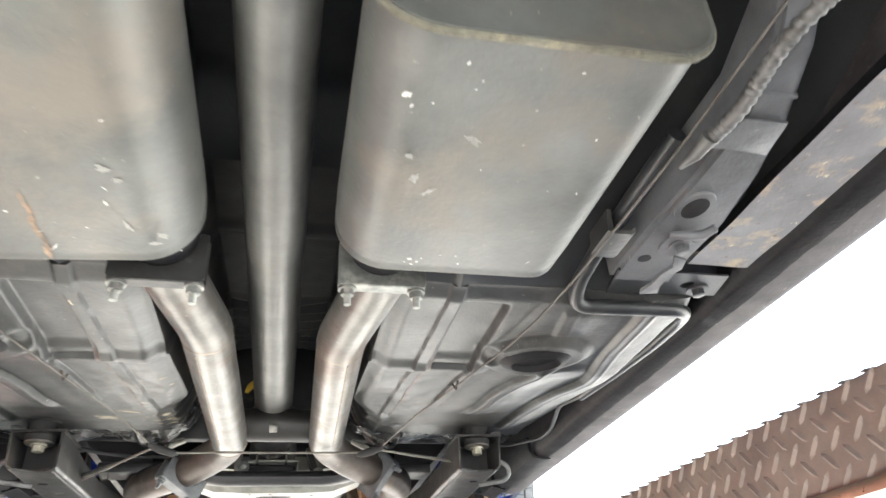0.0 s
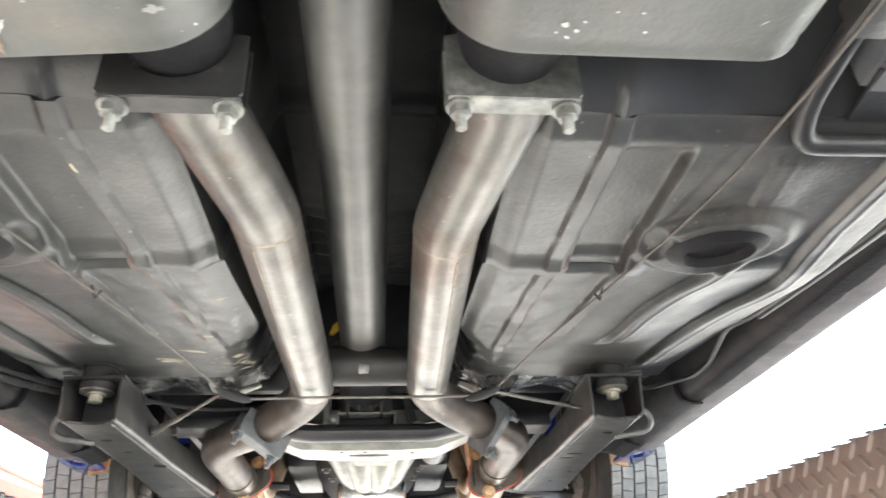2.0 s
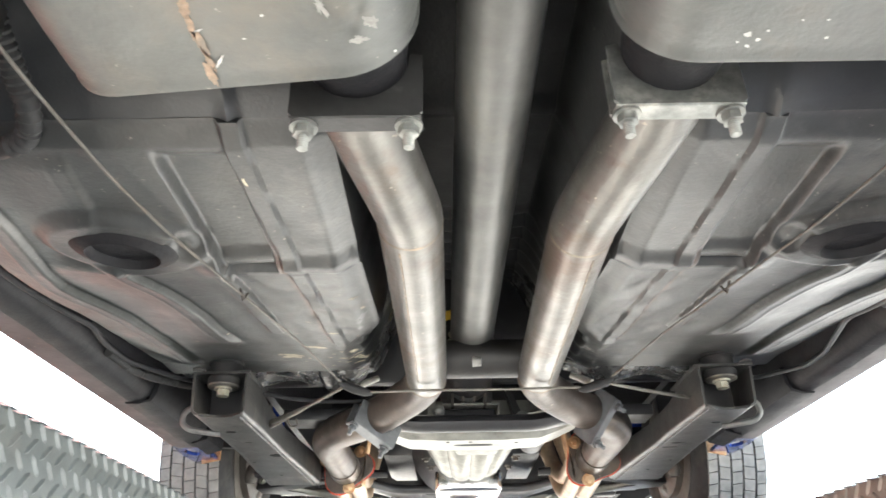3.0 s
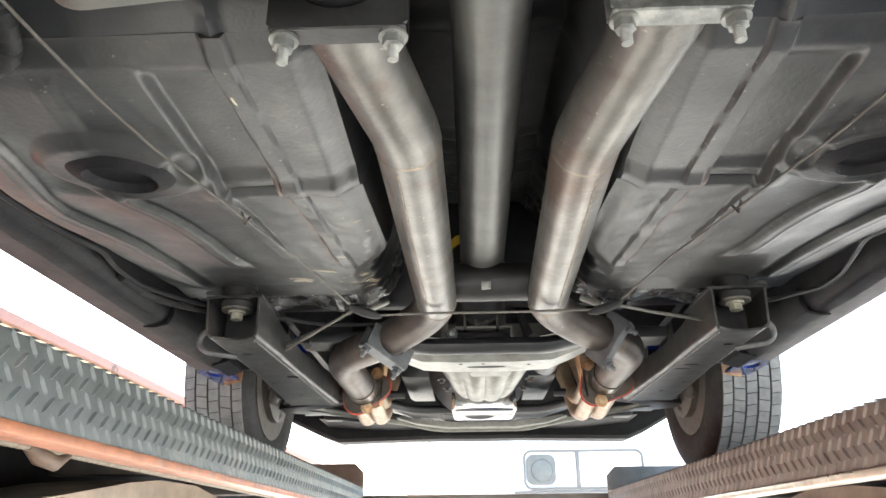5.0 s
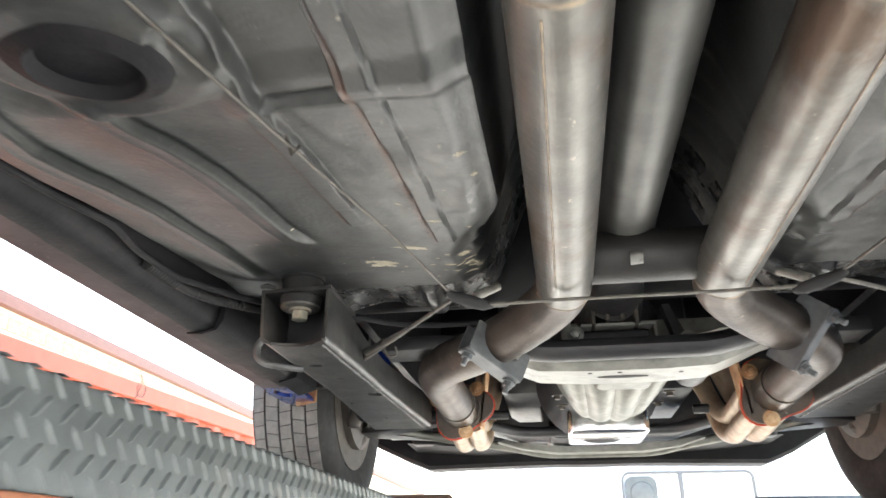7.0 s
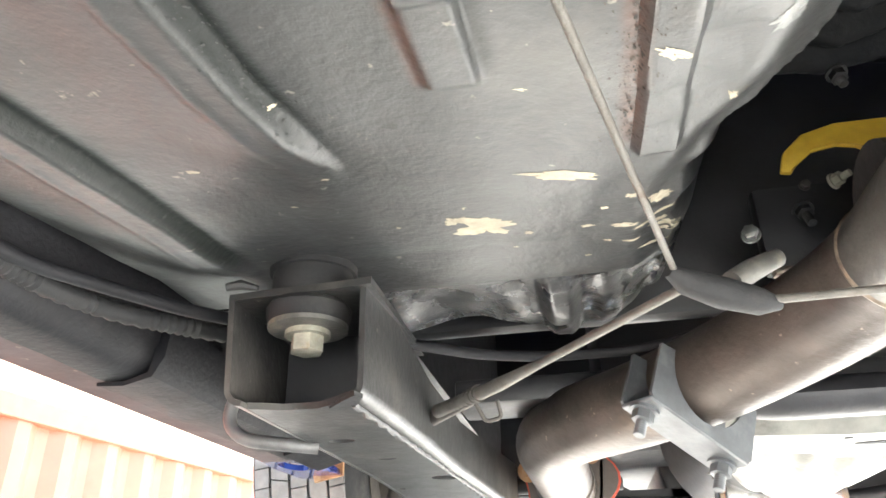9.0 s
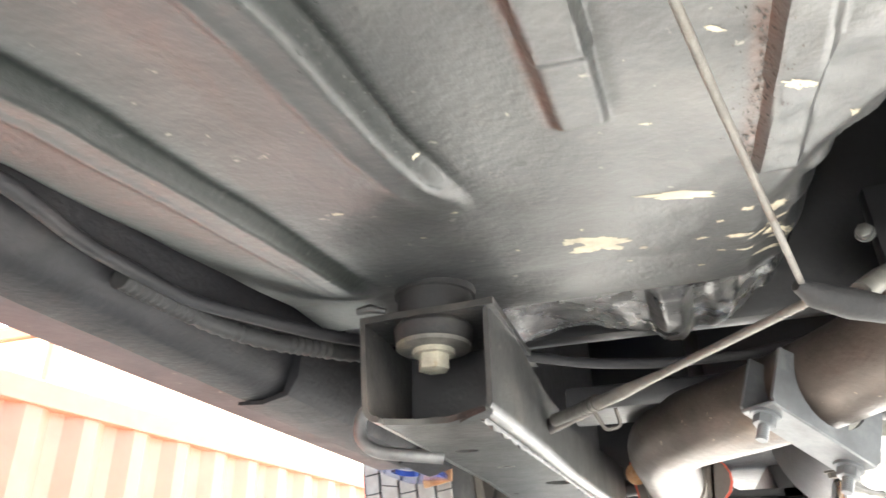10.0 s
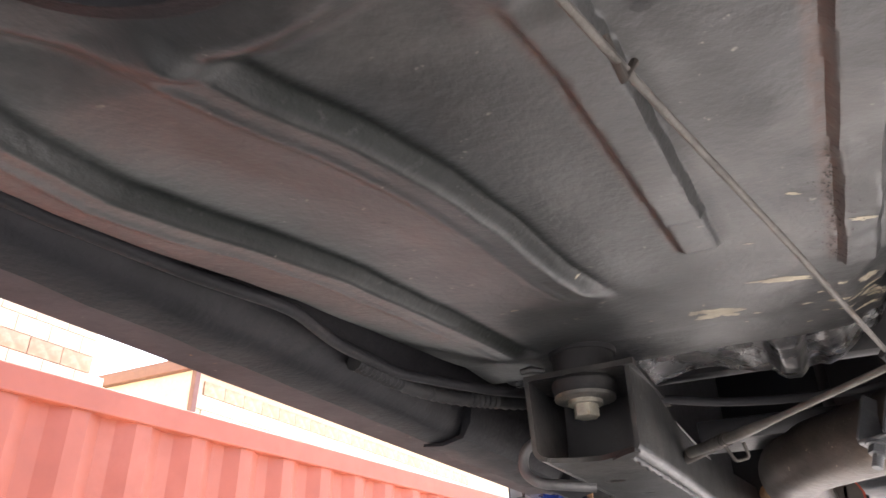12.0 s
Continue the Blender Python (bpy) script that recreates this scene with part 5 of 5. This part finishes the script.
def pits(name, line, da, db, ya, yb, sx, seed, count, size, mat, owner, label):
    """Many small ragged flecks lying on the floor along a line of (y, x) pairs, thickest half way between da and db."""
    rnd = random.Random(seed)
    bm = bmesh.new()
    for _ in range(count):
        y = rnd.uniform(ya, yb)
        u = lerp_line(line, y) + da + (db - da) * (rnd.random() + rnd.random()) / 2
        r, turn = size * rnd.uniform(0.4, 1.3), rnd.uniform(0, 3)
        ring = []
        for k in range(7):
            a = 2 * math.pi * k / 7
            q = r * rnd.uniform(0.55, 1.25)
            px, py = q * math.cos(a) * 0.7, q * math.sin(a) * 1.5
            x, yy = sx * (u + px * math.cos(turn * 0.2) - py * math.sin(turn * 0.2)), y + px * math.sin(turn * 0.2) + py * math.cos(turn * 0.2)
            ring.append(bm.verts.new((x, yy, pan_z(x, yy) - 0.0004)))
        lift_off = rnd.uniform(0.0, 0.0004)
        for v in ring:
            v.co.z -= lift_off
        bm.faces.new(ring)
    return tagged(cp(name, bm, mat, label, owner), kind="stuff")


for sx, owner in ((-1, floor_pan), (1, floor_pan_right)):
    pits("grime_specks", RIB_B, -0.017, 0.006, -0.37, -0.165, sx, 21 + sx, 160, 0.0006, "shade_and_grime", owner, "dark speckled grime along a rib")
    pits("rust_specks", RIB_E, 0.000, 0.008, -0.30, -0.13, sx, 31 + sx, 90, 0.0009, "rust_dark", owner, "dark rusty pits along a rib")
    pits("rust_specks", RIB_E, -0.012, 0.022, -0.26, -0.13, sx, 41 + sx, 170, 0.0006, "rust_dark", owner, "scattered small rust pits")
# black patches carry the shade of small holes in the uncut sheet
for hx, hy, hr in ((-0.454, -0.353, 0.0035), (-0.495, -0.366, 0.0035), (-0.352, -0.175, 0.004), (-0.30, -0.44, 0.004), (-0.307, -0.02, 0.002), (-0.27, -0.03, 0.0018), (0.454, -0.353, 0.0035)):
    chip("drain_hole", hx, hy, hr, hr * 0.6, 0.4, hx * 9, pan_z, "black", floor_pan, "small dark hole", 0.3)
TAN = ((-0.204, 0.020, 0.013, 0.0025, 0.7), (-0.196, 0.036, 0.010, 0.002, 0.9), (-0.214, 0.008, 0.006, 0.003, 0.3), (-0.225, -0.004, 0.005, 0.0025, 0.1), (-0.208, 0.046, 0.016, 0.0022, 0.5), (-0.236, -0.060, 0.004, 0.003, 0.9), (-0.248, 0.010, 0.003, 0.0015, 0.4), (-0.262, 0.03, 0.002, 0.0015, 0.2), (-0.31, 0.005, 0.0016, 0.0012, 0.2), (-0.335, -0.07, 0.0015, 0.0012, 0.2), (-0.38, -0.05, 0.0018, 0.0012, 0.3), (-0.40, -0.13, 0.002, 0.0013, 0.2), (-0.43, -0.10, 0.0016, 0.001, 0.1), (-0.46, -0.16, 0.003, 0.002, 0.4), (-0.395, -0.21, 0.0015, 0.0012, 0.1))
for k, (cx, cy, rx, ry, tn) in enumerate(TAN):
    chip("paint_chip", cx, cy, rx, ry, tn, 240 + k, pan_z, "chip", floor_pan, "cream paint chip", 0.9)
for k, (cx, cy, rx, ry, tn) in enumerate(CHIPS):
    cp_mat = "bare" if k in (0, 1, 14, 15) else "chip"
    chip("paint_chip", cx, cy, rx, ry, tn, k, pan_z, cp_mat, floor_pan, "cream paint chip" if cp_mat == "chip" else "bare metal patch", 0.75)


def belly(x, y):
    return 1.9055


FLECKS = ((0.106, -1.166, 0.0055, 0.006), (0.112, -1.154, 0.002, 0.004), (0.146, -1.205, 0.0022, 0.003), (0.161, -1.189, 0.0016, 0.002), (0.158, -1.179, 0.0014, 0.002), (0.235, -1.209, 0.0014, 0.0025), (0.275, -1.135, 0.0018, 0.002), (0.128, -1.159, 0.0014, 0.002), (0.187, -1.08, 0.0012, 0.002), (0.287, -1.057, 0.0016, 0.003),
          (0.150, -0.915, 0.004, 0.003), (0.158, -0.910, 0.003, 0.002), (0.153, -0.904, 0.003, 0.0015), (0.162, -0.918, 0.002, 0.0015), (0.145, -0.908, 0.0018, 0.0015), (0.198, -0.927, 0.0014, 0.002), (0.204, -0.911, 0.002, 0.002), (0.181, -0.927, 0.001, 0.0015), (0.281, -0.923, 0.004, 0.001),
          (-0.141, -1.006, 0.0015, 0.006), (-0.144, -0.982, 0.0025, 0.007), (-0.169, -0.937, 0.002, 0.002), (-0.235, -0.957, 0.003, 0.003), (-0.208, -0.895, 0.0018, 0.012), (-0.126, -1.10, 0.0012, 0.004), (-0.215, -0.924, 0.0014, 0.008), (-0.185, -0.917, 0.0012, 0.002), (-0.086, -0.904, 0.002, 0.0012))
for k in range(7):
    chip("rust_streak", -0.2155 + 0.0018 * math.sin(k * 1.7), -0.975 + 0.0155 * k, 0.0032 - 0.0012 * (k % 2), 0.0105, 0.15 * math.sin(k), 90 + k, lambda x, y: 1.9055, "rust_pale", muffler, "pale rust streak", 0.6)
for k, (cx, cy) in enumerate(((-0.128, -1.02), (-0.136, -1.035), (-0.131, -0.945), (-0.10, -0.93), (-0.11, -0.915), (0.17, -1.12), (0.12, -1.09), (0.13, -1.06), (0.145, -1.04))):
    chip("scuff", cx, cy, 0.004 + 0.002 * (k % 3), 0.003 + 0.0015 * (k % 2), 0.7 * k, 120 + k, belly, "scuff", muffler, "pale scuff", 0.9)
for k, (cx, cy, rx, ry) in enumerate(FLECKS):
    chip("paint_fleck", cx, cy, rx * 0.62, ry * 0.62, 0.3 * k, 40 + k, belly, "fleck", None, "white paint fleck", 0.6)


# ---- the lift ----
lift = thing("vehicle_lift", (0, 0, 0), "grey steel drive-on lift with diamond plate runways", "vehicle lift")


def lug(bm, at, u, v, n, long, wide, high, sign):
    """One raised lozenge of tread plate on the surface spanned by u and v, standing out along n."""
    a = radians(47 * sign)
    d, e = u * math.cos(a) + v * math.sin(a), -u * math.sin(a) + v * math.cos(a)
    ring = [bm.verts.new(at + d * (long / 2) * c + e * (wide / 2) * s) for c, s in ((1, 0), (0.5, 0.8), (-0.5, 0.8), (-1, 0), (-0.5, -0.8), (0.5, -0.8))]
    top = [bm.verts.new(at + n * high + d * long * 0.32), bm.verts.new(at + n * high - d * long * 0.32)]
    for f in ((ring[0], ring[1], top[0]), (ring[1], ring[2], top[1], top[0]), (ring[2], ring[3], top[1]), (ring[3], ring[4], top[1]), (ring[4], ring[5], top[0], top[1]), (ring[5], ring[0], top[0])):
        bm.faces.new(f)


for s, xin, ztop in ((-1, -0.465, 1.750), (1, 0.515, 1.727)):
    y0, y1 = -3.3, 1.75
    zlow = ztop - 0.083
    w = s * 0.5
    deck = [(xin, zlow), (xin, ztop - 0.005), (xin + s * 0.002, ztop - 0.0015), (xin + s * 0.006, ztop), (xin + w, ztop), (xin + w, ztop - 0.12), (xin + w - s * 0.006, ztop - 0.12), (xin + w - s * 0.006, ztop - 0.006), (xin + s * 0.006, ztop - 0.006), (xin + s * 0.006, zlow)]
    # the right runway gets the copy with sunlight in its colour
    plate_mat = "runway" if s < 0 else "runway_sunlit"
    runway = own(part("runway", prism(deck, y0, y1), plate_mat, None, "bent diamond plate runway"), lift)
    plate = bmesh.new()
    n, up, along = Vector((-s, 0, 0)), Vector((0, 0, 1)), Vector((0, 1, 0))
    y = -1.5
    while y < y1:
        for r in range(5):
            lug(plate, Vector((xin, y + 0.015 * (r % 2), ztop - 0.0095 - 0.0165 * r)), along, up, n, 0.0265, 0.0082, 0.0027, 1 if r % 2 else -1)
        for r in range(3):
            lug(plate, Vector((xin + s * (0.010 + 0.0165 * r), y + 0.015 * (r % 2), ztop)), along, Vector((s, 0, 0)), up, 0.0265, 0.0082, 0.0027, 1 if r % 2 else -1)
        y += 0.030
    tagged(own(part("tread_pattern", plate, plate_mat, None, "raised diamond lugs", smooth=False), runway), kind="stuff")
    lip = prism([(xin - s * 0.006, zlow - 0.013), (xin - s * 0.006, zlow - 0.001), (xin + s * 0.012, zlow - 0.001), (xin + s * 0.032, zlow - 0.013)], y0, y1, bevel=0.0015)
    # left rail: orange reflection is painted; right rail: plain steel
    own(part("edge_rail", lip, "edge_reflection" if s < 0 else "edge_rail", None, "steel edge rail with an orange reflection in its colour" if s < 0 else "smooth steel edge rail"), runway)
    # under the runway: ribs, wire rope, pulley bracket and a pale guard plate
    for yy in (-2.6, -1.9, -1.2, -0.55, 0.12, 0.8, 1.45):
        own(part("cross_rib", box(min(xin + s * 0.07, xin + w), max(xin + s * 0.07, xin + w), yy, yy + 0.04, ztop - 0.075, ztop - 0.007, 0.003), "steel_dark", None, ""), runway)
    own(part("side_channel", box(min(xin + s * 0.36, xin + s * 0.40), max(xin + s * 0.36, xin + s * 0.40), y0, y1, ztop - 0.16, ztop - 0.03, 0.004), "black_matte", None, ""), runway)
    own(part("wire_rope", ribbed([(xin + s * 0.14, -3.0, ztop - 0.075), (xin + s * 0.14, 1.5, ztop - 0.075)], 0.006, 0.014, 0.001, 0.0, 10), "rope", None, "frayed steel wire rope"), runway)
    own(part("rope_clamp", sweep([(xin + s * 0.14, -0.32, ztop - 0.075), (xin + s * 0.14, -0.29, ztop - 0.085), (xin + s * 0.14, -0.25, ztop - 0.09), (xin + s * 0.14, -0.22, ztop - 0.075)], [0.007, 0.012, 0.011, 0.007], 12), "stop_rust", None, "rusty rope clamp"), runway)
    own(part("guard_plate", prism([(-0.42, ztop - 0.158), (-0.27, ztop - 0.140), (-0.17, ztop - 0.127), (0.05, ztop - 0.094), (0.17, ztop - 0.082), (0.36, ztop - 0.080), (0.62, ztop - 0.108), (0.66, ztop - 0.175), (-0.40, ztop - 0.20)], min(xin + s * 0.165, xin + s * 0.35), max(xin + s * 0.165, xin + s * 0.35), "x", bevel=0.003), "tan_steel", None, "tan painted guard plate"), runway)
    # wheel stop at the front end
    a, b = xin, xin + s * 0.62
    stop = [(a, ztop - 0.09), (b, ztop - 0.09), (b, ztop + 0.095), (a + s * 0.035, ztop + 0.095), (a, ztop + 0.06)]
    own(part("wheel_stop", prism(stop, y1 + 0.002, y1 + 0.012, bevel=0.002), "stop" if s > 0 else "stop_rust", None, "grey painted wheel stop" if s > 0 else "rust-brown wheel stop"), runway)
    # legs: a pair of crossed arms on a base
    legs = bmesh.new()
    for yy in (-2.3, 0.2):
        for e in (1, -1):
            xo = xin + s * (0.30 + 0.06 * e)
            p, q = Vector((xo, yy - 0.75 * e, 0.10)), Vector((xo, yy + 0.75 * e, ztop - 0.17))
            m = (q - p).normalized()
            c = m.cross(Vector((1, 0, 0))) * 0.05
            vs = [legs.verts.new(v + Vector((dx, 0, 0)) + c * g) for v in (p, q) for dx in (-0.025, 0.025) for g in (-1, 1)]
            for f in ((0, 1, 3, 2), (4, 6, 7, 5), (0, 2, 6, 4), (1, 5, 7, 3), (0, 4, 5, 1), (2, 3, 7, 6)):
                legs.faces.new([vs[i] for i in f])
    own(part("scissor_arms", legs, "steel_dark", None, "dark crossed lifting arms", smooth=False), lift)
    own(part("base_rail", box(min(xin + s * 0.18, xin + s * 0.42), max(xin + s * 0.18, xin + s * 0.42), -3.2, 1.2, 0.0, 0.12, 0.006), "steel_dark", None, "dark base rail"), lift)
own(part("crossbeam", box(-0.475, 0.53, 1.752, 1.87, 1.56, 1.722, 0.006), "beam", None, "brown steel beam between the runways"), lift)
for s in (1, -1):
    own(part("crossbeam_bracket", box(s * 0.47 + 0.03 - 0.04, s * 0.47 + 0.03 + 0.04, 1.745, 1.751, 1.60, 1.70, 0.002), "steel_dark", None, ""), lift)

# a curl of thin wire standing on one runway
loop_w = [(-0.62, -0.098 + 0.010 * math.sin(a) , 1.822 + 0.010 * math.cos(a)) for a in (radians(40 * k) for k in range(10))]
tagged(part("wire_curl", sweep(rounded([(-0.62, -0.115, 1.750), (-0.62, -0.112, 1.80), *loop_w, (-0.62, -0.108, 1.845)], 0.004, 3), 0.0006, 6), "frame_grey"), "thin curled wire standing on the runway", "wire")

# ---- shipping container ----
CONT = Matrix.Translation((-2.755, 0, 0)) @ Matrix.Rotation(radians(-4.7), 4, "Z")
container = thing("shipping_container", (0, 0, 0), "faded red corrugated steel shipping container", "shipping container")
container.matrix_world = CONT


def kp(name, bm, label="", mat="container"):
    ob = part(name, bm, mat, None, label, smooth=False)
    ob.parent = container
    return ob


def corrugated(y0, y1, x, z0, z1, deep):
    """A pressed wall in the plane x, folded back by deep."""
    bm = bmesh.new()
    line, y = [], y0
    while y < y1:
        for dy, dx in ((0.0, 0.0), (0.072, 0.0), (0.072 + 0.068, -deep), (0.072 + 0.068 + 0.070, -deep)):
            line.append((x + dx, min(y + dy, y1)))
        y += 0.278
    lo = [bm.verts.new((u, v, z0)) for u, v in line]
    hi = [bm.verts.new((u, v, z1)) for u, v in line]
    for i in range(len(line) - 1):
        bm.faces.new((lo[i], lo[i + 1], hi[i + 1], hi[i]))
    return bm


kp("side_wall", corrugated(-5.9, 6.0, -0.018, 0.16, 2.50, 0.036), "corrugated red side wall")
kp("top_rail", box(-0.06, 0.0, -6, 6.1, 2.492, 2.59, 0.006), "red top rail")
kp("bottom_rail", box(-0.10, 0.0, -6, 6.1, 0.0, 0.16, 0.006), "red bottom rail")
kp("roof", box(-2.38, -0.06, -6, 6.1, 2.555, 2.575), "red roof panel")
kp("back_wall", box(-2.44, -2.38, -6, 6.1, 0.0, 2.59, 0.004), "red rear side wall")
kp("floor", box(-2.38, -0.10, -6, 6.1, 0.05, 0.16), "container floor")
for yy in (-6.12, 6.0):
    kp("end_frame", box(-2.44, 0.004, yy, yy + 0.12, 0.0, 2.594, 0.008), "red end wall with corner posts")

# ---- buildings of split-face block ----
EAST = -7.57
near_wing = thing("block_building", (EAST - 3, 0, 0), "tan split-face block building with a brown course", "building", "block buildings")
far_wing = thing("block_building", (EAST - 3, 12, 0), "lower tan block building with brown metal roof edge", "building", "block buildings")
own(part("wall_core", box(EAST - 6, EAST - 0.03, -12, 4.54, 0, 7.0), "mortar", None, "mortared wall", smooth=False), near_wing)
own(part("wall_core", box(EAST - 8, EAST - 0.03, 6.13, 40, 0, 4.86), "mortar", None, "mortared wall", smooth=False), far_wing)
own(part("end_wall", box(EAST - 8.0, EAST - 0.02, 6.085, 6.128, 0, 4.855), "mortar", None, "mortared end wall", smooth=False), far_wing)
own(part("fascia", box(EAST - 8.1, EAST + 0.10, 6.0, 40, 4.86, 5.0, 0.01), "fascia", None, "brown metal roof edge", smooth=False), far_wing)
own(part("roof", box(EAST - 8.0, EAST + 0.05, 6.05, 39.9, 5.0, 5.06), "fascia", None, "flat roof", smooth=False), far_wing)
own(part("downpipe", box(EAST - 0.005, EAST + 0.075, 6.07, 6.16, 0, 4.86, 0.01), "fascia", None, "brown downpipe", smooth=False), far_wing)
own(part("parapet_cap", box(EAST - 6.05, EAST + 0.05, -12.05, 4.6, 7.0, 7.08, 0.01), "fascia", None, "brown parapet cap", smooth=False), near_wing)

# ---- camper parked beyond the lift ----
camper = thing("camper_van", (1.2, 9.0, 0), "white camper van with rounded framed windows", "van")


def vp(name, bm, mat, label=""):
    return own(part(name, bm, mat, None, label), camper)


vp("body", prism([(-0.9, 0.45), (3.4, 0.45), (3.5, 0.7), (3.5, 2.6), (3.3, 2.85), (-0.6, 2.85), (-0.85, 2.6), (-1.0, 1.5)], 9.0, 11.0, bevel=0.06), "white", "white camper body")
wx0, wx1, wz0, wz1 = 0.70, 2.35, 2.16, 2.68
outer = rounded_rect(wx1 - wx0, wz1 - wz0, 0.11, 7, (wx0 + wx1) / 2, (wz0 + wz1) / 2)
inner = rounded_rect(wx1 - wx0 - 0.05, wz1 - wz0 - 0.05, 0.09, 7, (wx0 + wx1) / 2, (wz0 + wz1) / 2)
vp("window_frame", holed(outer, [inner], 8.955, 8.995, "y"), "frame_grey", "grey rounded window frame")
vp("window_bar", box(1.42, 1.47, 8.955, 8.995, wz0 + 0.02, wz1 - 0.02, 0.006), "frame_grey", "")
# white panel added to stand for glare on the right pane
vp("pale_blind", box(wx0 + 0.40, wx1 - 0.03, 8.985, 8.996, wz0 + 0.03, wz1 - 0.03, 0.01), "white", "white panel standing for a glaring window pane")
vp("cab_window", prism(rounded_rect(0.40, 0.40, 0.10, 7, wx0 + 0.24, wz0 + 0.26), 8.97, 8.99), "glass_grey", "pale grey reflecting glass")
vp("round_vent", sweep([(wx0 + 0.25, 8.969, wz0 + 0.25), (wx0 + 0.25, 8.955, wz0 + 0.25), (wx0 + 0.25, 8.95, wz0 + 0.25)], [0.15, 0.14, 0.10], 30), "glass_grey", "round grey vent")
vp("belt_rail", box(wx0 - 0.14, 3.4, 8.94, 8.995, wz0 - 0.05, wz0 - 0.02, 0.006), "frame_grey", "thin trim rail")
for wx in (0.1, 2.7):
    wheel = vp("tyre", sweep([(wx, 8.98, 0.36), (wx, 9.0, 0.36), (wx, 9.2, 0.36), (wx, 9.22, 0.36)], [0.32, 0.36, 0.36, 0.32], 36), "rubber", "black tyre")
    wheel2 = vp("tyre", sweep([(wx, 10.78, 0.36), (wx, 10.8, 0.36), (wx, 11.0, 0.36), (wx, 11.02, 0.36)], [0.32, 0.36, 0.36, 0.32], 36), "rubber", "black tyre")

# ---- single split-face blocks of the walls ----
rng = random.Random(7)


def block_mesh(w, h, seed):
    """A rough-faced block: w along y, h high, its face towards +x."""
    r = random.Random(seed)
    bm = bmesh.new()
    nx, nz = 5, 3
    g = [[bm.verts.new((r.uniform(0.002, 0.013) if 0 < i < nx and 0 < j < nz else 0.0, -w / 2 + w * i / nx, -h / 2 + h * j / nz)) for i in range(nx + 1)] for j in range(nz + 1)]
    for j in range(nz):
        for i in range(nx):
            bm.faces.new((g[j][i], g[j][i + 1], g[j + 1][i + 1], g[j + 1][i]))
    back = [bm.verts.new((-0.035, v.co.y, v.co.z)) for v in (g[0][0], g[0][-1], g[-1][-1], g[-1][0])]
    for row, p, q in ((g[0], 0, 1), ([g[j][-1] for j in range(nz + 1)], 1, 2), (g[-1][::-1], 2, 3), ([g[j][0] for j in range(nz, -1, -1)], 3, 0)):
        bm.faces.new([*row, back[q], back[p]])
    me = bpy.data.meshes.new("block")
    bm.normal_update()
    bm.to_mesh(me)
    bm.free()
    return me


BLOCKS = {m: [block_mesh(0.39, 0.19, 31 + k) for k in range(6)] for m in ("block", "block_band")}
for m, meshes in BLOCKS.items():
    for me in meshes:
        me.materials.append(M[m])


def lay(parent, y0, y1, z0, z1, place, band=4.375):
    z, row = z0, 0
    while z < z1 - 0.1:
        y = y0 + (0.2 if row % 2 else 0.0)
        while y < y1 - 0.1:
            ob = new("block", rng.choice(BLOCKS["block_band" if abs(z - band) < 0.02 else "block"]))
            ob.parent = parent
            ob.matrix_parent_inverse = Matrix.Translation(-Vector(parent.location))
            ob.matrix_basis = place(y + 0.195, z + 0.095)
            y += 0.4
        z += 0.2
        row += 1


lay(near_wing, 1.76, 4.56, 3.175, 6.1, lambda y, z: Matrix.Translation((EAST, y, z)))
lay(far_wing, 6.13, 14.6, 3.175, 4.85, lambda y, z: Matrix.Translation((EAST, y, z)), 4.575)
lay(far_wing, 7.57, 9.6, 3.175, 4.85, lambda y, z: Matrix.Translation((-y, 6.13, z)) @ Matrix.Rotation(radians(-90), 4, "Z"), 4.575)
